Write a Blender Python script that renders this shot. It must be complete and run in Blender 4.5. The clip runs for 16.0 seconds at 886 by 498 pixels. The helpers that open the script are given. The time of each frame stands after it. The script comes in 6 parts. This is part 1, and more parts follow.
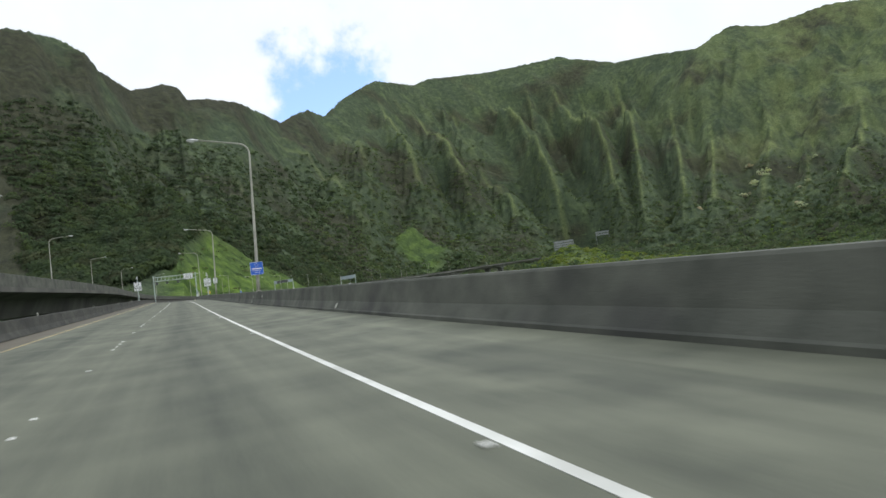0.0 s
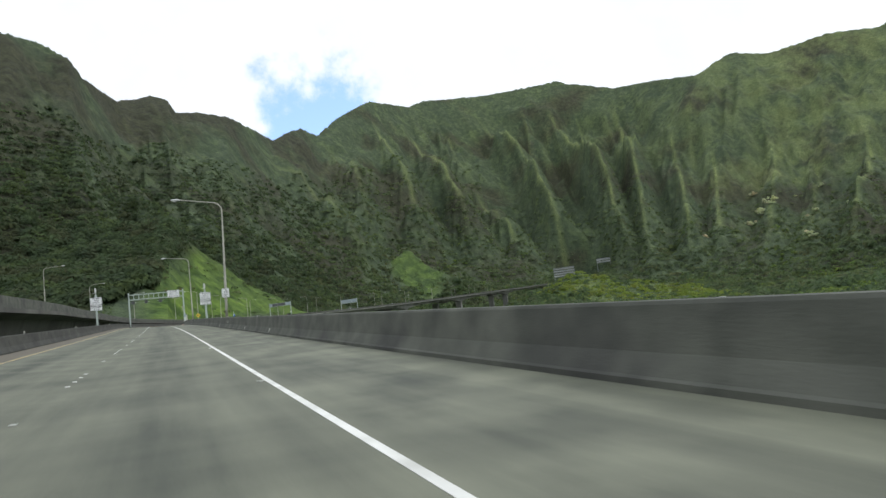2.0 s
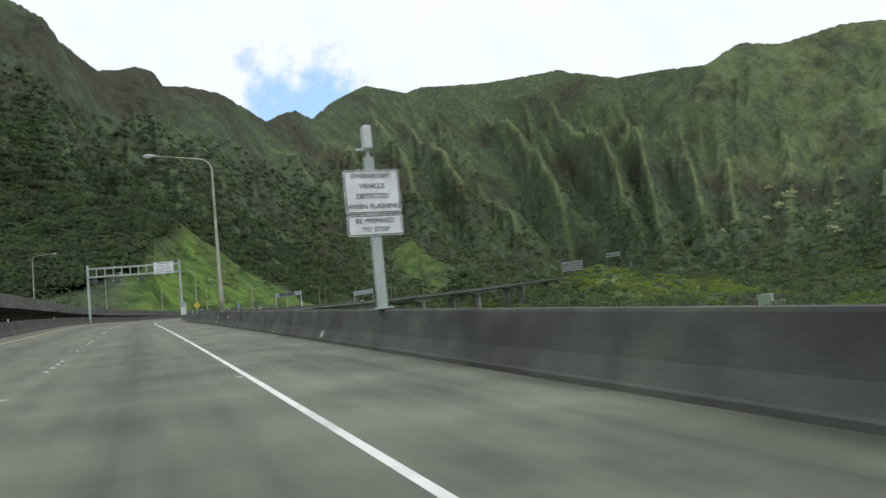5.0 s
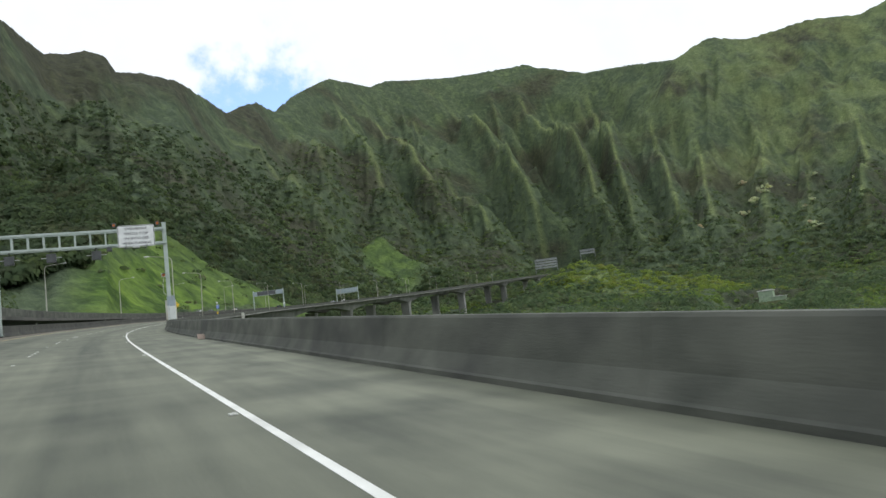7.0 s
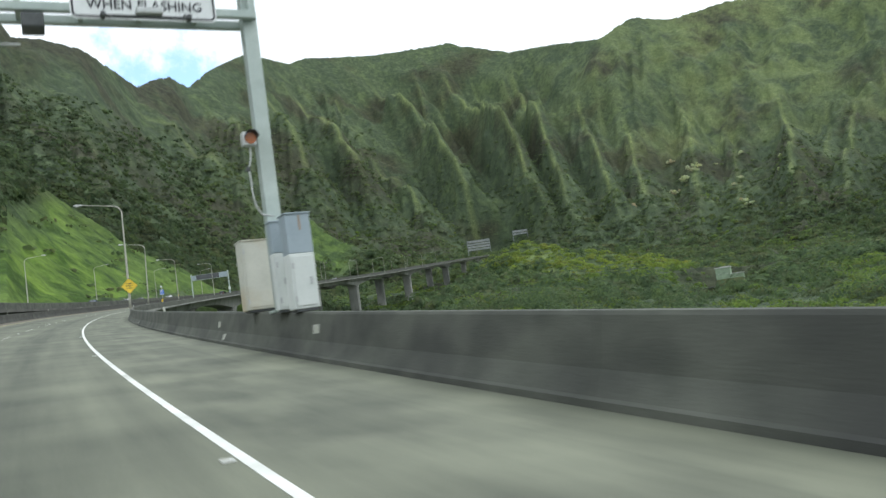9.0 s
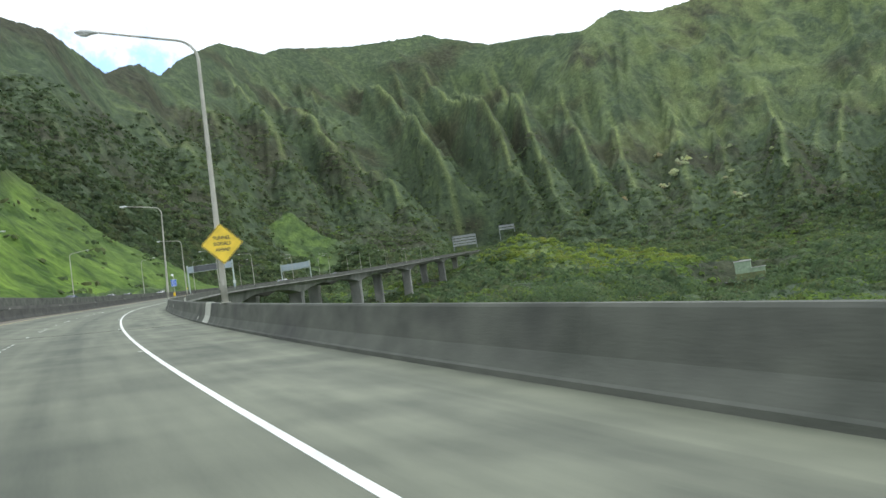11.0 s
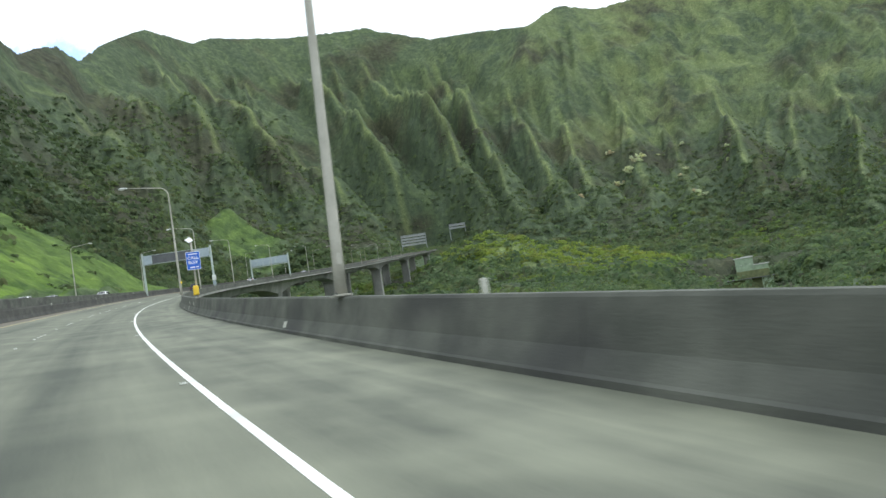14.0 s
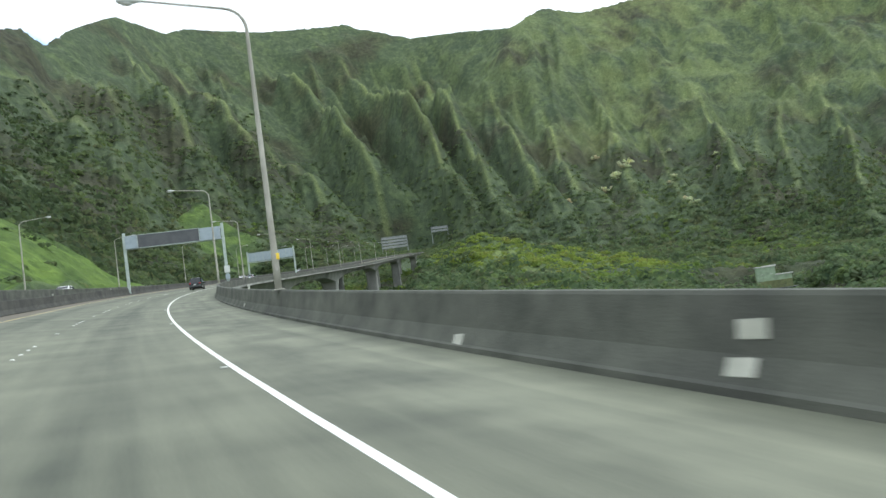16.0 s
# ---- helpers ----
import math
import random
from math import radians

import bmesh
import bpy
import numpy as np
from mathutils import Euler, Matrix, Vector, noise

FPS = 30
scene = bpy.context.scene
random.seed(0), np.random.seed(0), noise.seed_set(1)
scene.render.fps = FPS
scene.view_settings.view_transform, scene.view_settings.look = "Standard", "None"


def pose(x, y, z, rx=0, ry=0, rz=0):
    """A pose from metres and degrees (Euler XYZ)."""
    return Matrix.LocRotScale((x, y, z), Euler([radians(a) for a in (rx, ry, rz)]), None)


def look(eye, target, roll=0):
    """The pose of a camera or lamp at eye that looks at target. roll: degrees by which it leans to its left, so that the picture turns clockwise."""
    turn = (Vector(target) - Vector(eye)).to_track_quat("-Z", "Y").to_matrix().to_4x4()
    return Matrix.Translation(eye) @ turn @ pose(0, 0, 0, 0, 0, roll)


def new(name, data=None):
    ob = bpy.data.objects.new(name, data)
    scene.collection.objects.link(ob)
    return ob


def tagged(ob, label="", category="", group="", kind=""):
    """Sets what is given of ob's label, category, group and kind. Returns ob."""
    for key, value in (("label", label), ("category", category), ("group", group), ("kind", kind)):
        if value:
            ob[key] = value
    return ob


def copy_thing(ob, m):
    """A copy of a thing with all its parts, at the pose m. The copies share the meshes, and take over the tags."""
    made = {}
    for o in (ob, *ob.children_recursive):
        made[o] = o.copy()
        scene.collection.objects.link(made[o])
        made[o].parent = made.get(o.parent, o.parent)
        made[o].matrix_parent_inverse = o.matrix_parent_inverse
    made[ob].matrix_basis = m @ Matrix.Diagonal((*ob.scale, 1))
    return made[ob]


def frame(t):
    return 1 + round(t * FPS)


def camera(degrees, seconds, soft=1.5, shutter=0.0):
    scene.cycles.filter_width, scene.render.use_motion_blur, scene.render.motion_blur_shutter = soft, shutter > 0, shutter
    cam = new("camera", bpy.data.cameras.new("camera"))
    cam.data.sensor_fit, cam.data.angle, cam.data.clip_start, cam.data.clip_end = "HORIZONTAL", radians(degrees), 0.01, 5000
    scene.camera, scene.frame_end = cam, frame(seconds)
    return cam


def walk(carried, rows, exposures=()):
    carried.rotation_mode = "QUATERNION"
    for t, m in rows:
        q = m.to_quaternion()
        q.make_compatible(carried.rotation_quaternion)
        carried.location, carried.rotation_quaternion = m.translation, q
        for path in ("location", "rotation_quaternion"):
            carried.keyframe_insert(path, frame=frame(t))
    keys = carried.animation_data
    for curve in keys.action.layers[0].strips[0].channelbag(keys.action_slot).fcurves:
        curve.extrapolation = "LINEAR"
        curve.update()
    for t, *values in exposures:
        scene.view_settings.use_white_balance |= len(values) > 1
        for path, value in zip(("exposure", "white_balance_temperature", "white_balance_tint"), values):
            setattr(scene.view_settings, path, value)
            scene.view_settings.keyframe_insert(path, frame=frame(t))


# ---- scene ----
LENS = 57.0
cam = camera(LENS, 16.0, shutter=0.2)
PATH = [
    (0, (-0.388, 0.000, 1.236), (2.809, 9.418, 2.277), -7.70),
    (0.5, (-0.125, 14.497, 2.497), (3.249, 23.879, 3.269), -6.95),
    (1, (0.028, 28.924, 3.743), (3.346, 38.327, 4.494), -7.44),
    (1.5, (0.172, 43.281, 4.980), (3.682, 52.569, 6.171), -7.04),
    (2, (0.364, 57.567, 6.209), (3.746, 66.881, 7.553), -6.96),
    (2.5, (0.515, 71.784, 7.433), (3.914, 81.088, 8.802), -6.85),
    (3, (0.704, 85.929, 8.654), (4.019, 95.235, 10.213), -6.20),
    (3.5, (0.835, 100.005, 9.872), (4.036, 109.396, 11.122), -5.58),
    (3.8, (0.934, 108.416, 10.600), (4.232, 117.772, 11.861), -5.78),
    (4.3, (1.079, 122.378, 11.809), (4.478, 131.697, 13.070), -5.96),
    (4.8, (1.192, 136.268, 13.009), (4.692, 145.550, 14.271), -6.15),
    (5.4, (1.275, 152.843, 14.440), (4.896, 162.079, 15.702), -6.36),
    (6, (1.299, 169.315, 15.851), (5.040, 178.502, 17.113), -6.58),
    (6.5, (1.315, 182.962, 17.006), (5.230, 192.080, 18.246), -5.98),
    (7, (1.274, 196.537, 18.145), (5.291, 205.616, 19.348), -6.88),
    (7.5, (1.285, 210.040, 19.260), (5.563, 218.999, 20.459), -7.00),
    (8, (1.345, 223.470, 20.337), (5.729, 232.398, 21.368), -5.60),
    (8.5, (1.519, 236.826, 21.377), (6.195, 245.619, 22.284), -8.18),
    (9, (1.888, 250.104, 22.379), (6.804, 258.767, 23.263), -8.20),
    (9.4, (2.243, 260.671, 23.165), (7.223, 269.300, 24.034), -8.24),
    (9.9, (2.887, 273.807, 24.135), (7.946, 282.391, 24.984), -8.30),
    (10.4, (3.753, 286.857, 25.090), (8.892, 295.396, 25.920), -8.35),
    (10.9, (4.837, 299.818, 26.030), (10.054, 308.311, 26.841), -8.41),
    (11.5, (6.421, 315.247, 27.152), (11.731, 323.684, 27.940), -8.48),
    (12, (8.124, 327.977, 28.083), (13.552, 336.323, 29.029), -7.64),
    (12.5, (10.108, 340.589, 29.016), (15.668, 348.850, 29.936), -8.24),
    (13, (12.173, 353.110, 29.958), (17.867, 361.296, 30.708), -7.82),
    (13.5, (14.669, 365.476, 30.870), (20.452, 373.608, 31.519), -7.77),
    (14, (17.329, 377.727, 31.757), (23.286, 385.727, 32.466), -8.99),
    (14.5, (20.039, 389.888, 32.622), (25.984, 397.899, 33.329), -8.64),
    (15, (22.935, 401.930, 33.461), (28.877, 409.925, 34.339), -8.07),
    (15.5, (25.870, 413.887, 34.300), (31.949, 421.791, 35.066), -7.90),
    (16, (28.999, 425.719, 35.142), (35.267, 433.477, 35.860), -7.88),
]

walk(cam, [(t, look(eye, target, roll)) for t, eye, target, roll in PATH],
     exposures=[(0, -0.25, 6200, 8), (1, -0.1, 6200, 8), (2, -0.2, 6200, 9), (3.5, -0.3, 6200, 9), (7, -0.2, 6200, 8), (9, 0.1, 6080, 5), (12.5, 0.27, 6040, 5), (16, 0.36, 6020, 5)])

# ---- sky and sun ----
SUN_AZ, SUN_EL = 102.0, 50.0
world = bpy.data.worlds.new("sky")
scene.world = world
world.use_nodes = True
wt = world.node_tree
wt.nodes.clear()


def wnode(kind, **values):
    n = wt.nodes.new(kind)
    for k, v in values.items():
        n.inputs[int(k[1:])].default_value = v
    return n


w_out = wnode("ShaderNodeOutputWorld")
w_bg = wnode("ShaderNodeBackground", i1=1.03)
w_sky = wt.nodes.new("ShaderNodeTexSky")
w_sky.sky_type, w_sky.sun_disc = "NISHITA", False
w_sky.sun_elevation, w_sky.sun_rotation = radians(SUN_EL), radians(SUN_AZ)
w_sky.air_density, w_sky.dust_density = 1.0, 0.6
w_sc = wnode("ShaderNodeVectorMath")
w_sc.operation = "SCALE"
w_sc.inputs[3].default_value = 0.30
w_co = wnode("ShaderNodeTexCoord")
w_nz = wnode("ShaderNodeTexNoise", i2=9.0, i3=6.0, i4=0.6)
w_dot = wnode("ShaderNodeVectorMath")
w_dot.operation = "DISTANCE"
BLUE = Vector((math.sin(radians(11.4)) * math.cos(radians(16.8)), math.cos(radians(11.4)) * math.cos(radians(16.8)), math.sin(radians(16.8))))
w_dot.inputs[1].default_value = BLUE
w_add = wnode("ShaderNodeMath")
w_add.operation = "MULTIPLY_ADD"
w_add.inputs[1].default_value = 0.26
w_gap = wnode("ShaderNodeMapRange", i1=0.068, i2=0.112, i3=0.95, i4=0.0)
w_gap.interpolation_type = "SMOOTHSTEP"
w_cl = wnode("ShaderNodeMix")
w_cl.data_type = "RGBA"
w_tone = wnode("ShaderNodeMix")
w_tone.data_type = "RGBA"
w_tone.inputs[6].default_value = (1.02, 1.05, 1.09, 1)
w_tone.inputs[7].default_value = (1.32, 1.34, 1.37, 1)
L = wt.links.new
L(w_co.outputs["Generated"], w_nz.inputs["Vector"])
L(w_co.outputs["Generated"], w_dot.inputs[0])
L(w_nz.outputs[0], w_add.inputs[0])
L(w_dot.outputs["Value"], w_add.inputs[2])
w_sub = wnode("ShaderNodeMath", i1=0.11)
w_sub.operation = "SUBTRACT"
L(w_add.outputs[0], w_sub.inputs[0])
L(w_sub.outputs[0], w_gap.inputs[0])
L(w_nz.outputs[0], w_tone.inputs[0])
L(w_sky.outputs[0], w_sc.inputs[0])
L(w_gap.outputs[0], w_cl.inputs[0])
L(w_tone.outputs[2], w_cl.inputs[6])
L(w_sc.outputs[0], w_cl.inputs[7])
L(w_cl.outputs[2], w_bg.inputs[0])
L(w_bg.outputs[0], w_out.inputs[0])

sun = new("sun", bpy.data.lights.new("sun", "SUN"))
sun.data.energy, sun.data.angle, sun.data.color = 1.15, radians(36), (1.0, 0.96, 0.88)
sa, se = radians(SUN_AZ), radians(SUN_EL)
sun.matrix_world = look((0, 0, 300), Vector((0, 0, 300)) - Vector((math.sin(sa) * math.cos(se), math.cos(sa) * math.cos(se), math.sin(se))))


# ---- materials ----
def material(name):
    m = bpy.data.materials.new(name)
    m.use_nodes = True
    return m, m.node_tree, m.node_tree.nodes["Principled BSDF"]


def surface(name, dark, light, size=1.0, rough=0.8, metal=0.0, bump=0.2, fine=12.0, stain=None, stain_size=0.15, stretch=(1, 1, 1)):
    """A worn surface: two tones by a fine and a coarse noise, a stain, and relief. size: features to the metre."""
    m, t, b = material(name)
    geo = t.nodes.new("ShaderNodeNewGeometry")
    mp = t.nodes.new("ShaderNodeMapping")
    mp.inputs["Scale"].default_value = stretch
    t.links.new(geo.outputs["Position"], mp.inputs[0])

    def tex(scale, detail):
        n = t.nodes.new("ShaderNodeTexNoise")
        n.inputs["Scale"].default_value, n.inputs["Detail"].default_value = scale, detail
        t.links.new(mp.outputs[0], n.inputs["Vector"])
        return n.outputs[0]

    a, f = tex(size, 5), tex(fine, 3)
    mixf = t.nodes.new("ShaderNodeMath")
    mixf.operation = "MULTIPLY_ADD"
    mixf.inputs[1].default_value = 0.35
    t.links.new(f, mixf.inputs[0])
    t.links.new(a, mixf.inputs[2])
    ramp = t.nodes.new("ShaderNodeMapRange")
    ramp.inputs[1].default_value, ramp.inputs[2].default_value = 0.42, 0.92
    t.links.new(mixf.outputs[0], ramp.inputs[0])
    mix = t.nodes.new("ShaderNodeMix")
    mix.data_type = "RGBA"
    mix.inputs[6].default_value, mix.inputs[7].default_value = (*dark, 1), (*light, 1)
    t.links.new(ramp.outputs[0], mix.inputs[0])
    col = mix.outputs[2]
    if stain:
        s = tex(stain_size, 6)
        r2 = t.nodes.new("ShaderNodeMapRange")
        r2.inputs[1].default_value, r2.inputs[2].default_value, r2.inputs[4].default_value = 0.5, 0.68, 0.8
        t.links.new(s, r2.inputs[0])
        mx = t.nodes.new("ShaderNodeMix")
        mx.data_type = "RGBA"
        mx.inputs[7].default_value = (*stain, 1)
        t.links.new(r2.outputs[0], mx.inputs[0])
        t.links.new(col, mx.inputs[6])
        col = mx.outputs[2]
    t.links.new(col, b.inputs["Base Color"])
    b.inputs["Roughness"].default_value, b.inputs["Metallic"].default_value = rough, metal
    if bump:
        bp = t.nodes.new("ShaderNodeBump")
        bp.inputs["Strength"].default_value, bp.inputs["Distance"].default_value = bump, 0.02
        t.links.new(f, bp.inputs["Height"])
        t.links.new(bp.outputs[0], b.inputs["Normal"])
    return m


def road_concrete(name, lane_marks):
    """Grooved road concrete: lighter between the wheels' ways, an oil-darkened middle of each lane. UV: metres across and along."""
    m, t, b = material(name)
    uv = t.nodes.new("ShaderNodeUVMap")
    sep = t.nodes.new("ShaderNodeSeparateXYZ")
    t.links.new(uv.outputs[0], sep.inputs[0])

    def tex(scale, detail, sx, sy):
        mp = t.nodes.new("ShaderNodeMapping")
        mp.inputs["Scale"].default_value = (sx, sy, 1)
        n = t.nodes.new("ShaderNodeTexNoise")
        n.inputs["Scale"].default_value, n.inputs["Detail"].default_value = scale, detail
        t.links.new(uv.outputs[0], mp.inputs[0])
        t.links.new(mp.outputs[0], n.inputs["Vector"])
        return n.outputs[0]

    def op(kind, *a):
        n = t.nodes.new("ShaderNodeMath")
        n.operation = kind
        for k, v in enumerate(a):
            if isinstance(v, (int, float)):
                n.inputs[k].default_value = v
            else:
                t.links.new(v, n.inputs[k])
        return n.outputs[0]

    blotch, cloud, grain, streak = tex(0.5, 7, 0.55, 0.5), tex(0.07, 4, 1, 0.5), tex(30, 2, 1, 1), tex(1.0, 5, 2.2, 0.05)
    mix = t.nodes.new("ShaderNodeMix")
    mix.data_type = "RGBA"
    mix.inputs[6].default_value, mix.inputs[7].default_value = (0.050, 0.057, 0.040, 1), (0.198, 0.207, 0.147, 1)
    band, wear = tex(1.0, 4, 0.10, 0.55), tex(1.0, 7, 2.0, 0.35)
    v = op("MULTIPLY_ADD", op("SUBTRACT", blotch, 0.5), 0.75, 0.52)
    v = op("MULTIPLY_ADD", op("SUBTRACT", band, 0.5), 0.75, v)
    v = op("MULTIPLY_ADD", op("SUBTRACT", wear, 0.5), 0.65, v)
    v = op("MULTIPLY_ADD", op("SUBTRACT", cloud, 0.5), 0.40, v)
    v = op("MULTIPLY_ADD", op("SUBTRACT", streak, 0.5), 0.75, v)
    v = op("MULTIPLY_ADD", op("SUBTRACT", grain, 0.5), 0.30, v)
    shoulder = t.nodes.new("ShaderNodeMapRange")
    shoulder.inputs[1].default_value, shoulder.inputs[2].default_value = 1.5, 2.0
    t.links.new(sep.outputs[0], shoulder.inputs[0])
    stain = t.nodes.new("ShaderNodeMapRange")
    stain.inputs[1].default_value, stain.inputs[2].default_value, stain.inputs[3].default_value, stain.inputs[4].default_value = 0.44, 0.60, -0.18, 0.16
    t.links.new(tex(0.9, 6, 0.8, 0.45), stain.inputs[0])
    v = op("MULTIPLY_ADD", stain.outputs[0], shoulder.outputs[0], v)
    for mid in lane_marks:
        d = op("ABSOLUTE", op("SUBTRACT", sep.outputs[0], mid))
        r = t.nodes.new("ShaderNodeMapRange")
        r.interpolation_type = "SMOOTHSTEP"
        r.inputs[1].default_value, r.inputs[2].default_value, r.inputs[3].default_value, r.inputs[4].default_value = 0.10, 0.95, 0.26, 0.0
        t.links.new(d, r.inputs[0])
        v = op("SUBTRACT", v, r.outputs[0])
    gut = t.nodes.new("ShaderNodeMapRange")
    gut.inputs[1].default_value, gut.inputs[2].default_value, gut.inputs[3].default_value, gut.inputs[4].default_value = 3.72, 3.78, 0.0, 0.16
    t.links.new(sep.outputs[0], gut.inputs[0])
    v = op("ADD", v, gut.outputs[0])
    t.links.new(v, mix.inputs[0])
    # brown dirt lies along the median's gutter
    dirt = t.nodes.new("ShaderNodeMapRange")
    dirt.inputs[1].default_value, dirt.inputs[2].default_value, dirt.inputs[3].default_value, dirt.inputs[4].default_value = -6.35, -5.95, 0.85, 0.0
    t.links.new(op("MULTIPLY_ADD", op("SUBTRACT", wear, 0.5), 0.9, sep.outputs[0]), dirt.inputs[0])
    soil = t.nodes.new("ShaderNodeMix")
    soil.data_type = "RGBA"
    soil.inputs[7].default_value = (0.118, 0.098, 0.070, 1)
    t.links.new(dirt.outputs[0], soil.inputs[0])
    t.links.new(mix.outputs[2], soil.inputs[6])
    t.links.new(soil.outputs[2], b.inputs["Base Color"])
    b.inputs["Roughness"].default_value = 0.75
    bp = t.nodes.new("ShaderNodeBump")
    bp.inputs["Strength"].default_value, bp.inputs["Distance"].default_value = 0.25, 0.01
    t.links.new(grain, bp.inputs["Height"])
    t.links.new(bp.outputs[0], b.inputs["Normal"])
    return m


def plain(name, colour, rough=0.5, metal=0.0, emit=0.0, size=3.0):
    k = 0.82
    m = surface(name, tuple(c * k for c in colour), tuple(min(1, c * 1.1) for c in colour), size, rough, metal, 0.05, 40)
    return m


M_ROAD = road_concrete("road_concrete", (-0.24, -4.4))
M_ROAD_FAR = road_concrete("road_concrete_old", (-14.5, -18.2))
M_BARRIER = surface("weathered_barrier_concrete", (0.052, 0.057, 0.046), (0.138, 0.143, 0.118), 0.9, 0.9, 0, 0.4, 25, (0.042, 0.043, 0.040), 0.35, (1, 1, 1.6))
M_BARRIER_DARK = surface("dark_barrier_concrete", (0.028, 0.029, 0.026), (0.078, 0.078, 0.066), 0.9, 0.9, 0, 0.4, 25, (0.026, 0.025, 0.024), 0.35, (1, 1, 1.6))
# weathered girder concrete, darkened to paint in the shade under the opposite deck
M_GIRDER_SHADED = surface("shaded_viaduct_concrete", (0.075, 0.075, 0.066), (0.150, 0.148, 0.130), 0.25, 0.9, 0, 0.3, 9, (0.05, 0.05, 0.046), 0.12, (1, 1, 0.5))
M_GIRDER = surface("viaduct_concrete", (0.20, 0.205, 0.19), (0.36, 0.355, 0.325), 0.25, 0.9, 0, 0.3, 9, (0.09, 0.095, 0.085), 0.08, (1, 1, 0.5))
M_WHITE = surface("white_road_paint", (0.62, 0.63, 0.58), (0.84, 0.84, 0.80), 2.0, 0.6, 0, 0.2, 30, (0.5, 0.5, 0.46), 0.8)
M_YELLOW = surface("yellow_road_paint", (0.40, 0.29, 0.12), (0.55, 0.42, 0.20), 2.0, 0.6, 0, 0.2, 30, (0.27, 0.23, 0.15), 0.9)
M_DOT = surface("marker_ceramic", (0.72, 0.72, 0.68), (0.85, 0.85, 0.82), 6, 0.35, 0, 0.05, 60)
M_JOINT = surface("joint_rubber", (0.02, 0.02, 0.02), (0.05, 0.05, 0.045), 5, 0.8, 0, 0.3, 40)
M_POLE = surface("galvanised_steel", (0.34, 0.335, 0.285), (0.50, 0.485, 0.42), 1.5, 0.6, 0.12, 0.1, 20, (0.30, 0.29, 0.24), 0.6)
M_LAMP = surface("lamp_housing", (0.5, 0.51, 0.5), (0.68, 0.69, 0.68), 4, 0.45, 0.1, 0.05, 30)
M_GLASS_LENS = plain("lamp_lens", (0.75, 0.76, 0.74), 0.15)
M_GANTRY = surface("gantry_steel", (0.36, 0.42, 0.39), (0.52, 0.58, 0.54), 1.5, 0.5, 0.2, 0.1, 25, (0.34, 0.38, 0.34), 0.5)
M_SIGN_WHITE = plain("white_sign_sheet", (0.80, 0.81, 0.80), 0.4)
M_SIGN_BLUE = plain("blue_sign_sheet", (0.022, 0.13, 0.62), 0.4)
M_SIGN_YELLOW = plain("yellow_sign_sheet", (0.82, 0.58, 0.04), 0.4)
M_BLACK = plain("black_sign_ink", (0.035, 0.037, 0.04), 0.5)
M_INK_WHITE = plain("white_sign_ink", (0.85, 0.86, 0.88), 0.4)
M_ALU = surface("sign_aluminium", (0.42, 0.43, 0.43), (0.58, 0.58, 0.57), 3, 0.5, 0.4, 0.1, 30)
M_CAB_GREY = surface("cabinet_grey_blue", (0.30, 0.36, 0.40), (0.38, 0.44, 0.48), 2, 0.5, 0.1, 0.1, 25)
M_CAB_WHITE = surface("cabinet_pale_paint", (0.62, 0.65, 0.62), (0.74, 0.76, 0.73), 1.2, 0.55, 0, 0.1, 25)
M_CAB_CREAM = surface("cabinet_faded_cream", (0.50, 0.50, 0.43), (0.64, 0.63, 0.55), 1.5, 0.6, 0, 0.1, 25, (0.52, 0.44, 0.30), 0.9)
M_RUST = surface("rust_streak", (0.30, 0.22, 0.15), (0.40, 0.30, 0.20), 8, 0.8, 0, 0.2, 40)
M_AMBER = plain("amber_lens", (0.42, 0.12, 0.02), 0.25)
M_YBOX = surface("yellow_call_box", (0.72, 0.48, 0.02), (0.85, 0.60, 0.04), 4, 0.45, 0, 0.05, 30)
M_SOLAR = plain("solar_panel_face", (0.60, 0.62, 0.64), 0.15)
M_DARK = surface("dark_equipment", (0.05, 0.055, 0.055), (0.10, 0.105, 0.105), 3, 0.5, 0.2, 0.1, 25)
M_VMS = surface("dark_message_panel", (0.055, 0.06, 0.065), (0.10, 0.105, 0.11), 1.0, 0.35, 0, 0.1, 30)
M_LOUVRE = surface("grey_louvre_metal", (0.20, 0.22, 0.22), (0.34, 0.36, 0.36), 0.4, 0.5, 0.2, 0.1, 8)
M_PATCH = surface("pale_reflector_plate", (0.36, 0.37, 0.31), (0.54, 0.54, 0.47), 5, 0.6, 0, 0.1, 40)
M_BOARD = surface("weathered_pink_board", (0.46, 0.36, 0.30), (0.62, 0.50, 0.42), 5, 0.7, 0, 0.1, 40)
M_TYRE = plain("tyre_rubber", (0.02, 0.02, 0.02), 0.8)
M_RIM = plain("wheel_rim", (0.45, 0.45, 0.46), 0.3, 0.8)
M_CARGLASS = plain("dark_car_glass", (0.02, 0.025, 0.03), 0.05)
M_REDLENS = plain("red_tail_lens", (0.35, 0.01, 0.01), 0.15)
M_HEADLENS = plain("clear_head_lens", (0.75, 0.76, 0.78), 0.1)
M_HOUSE = surface("pale_green_render", (0.24, 0.32, 0.21), (0.32, 0.41, 0.28), 0.6, 0.8, 0, 0.1, 8, (0.20, 0.26, 0.18), 0.4)
M_OLIVE = surface("olive_mossy_render", (0.10, 0.12, 0.05), (0.17, 0.19, 0.08), 0.5, 0.85, 0, 0.1, 8, (0.08, 0.09, 0.045), 0.4)
M_ROOF = surface("weathered_flat_roof", (0.50, 0.50, 0.47), (0.66, 0.66, 0.62), 0.6, 0.8, 0, 0.1, 8)


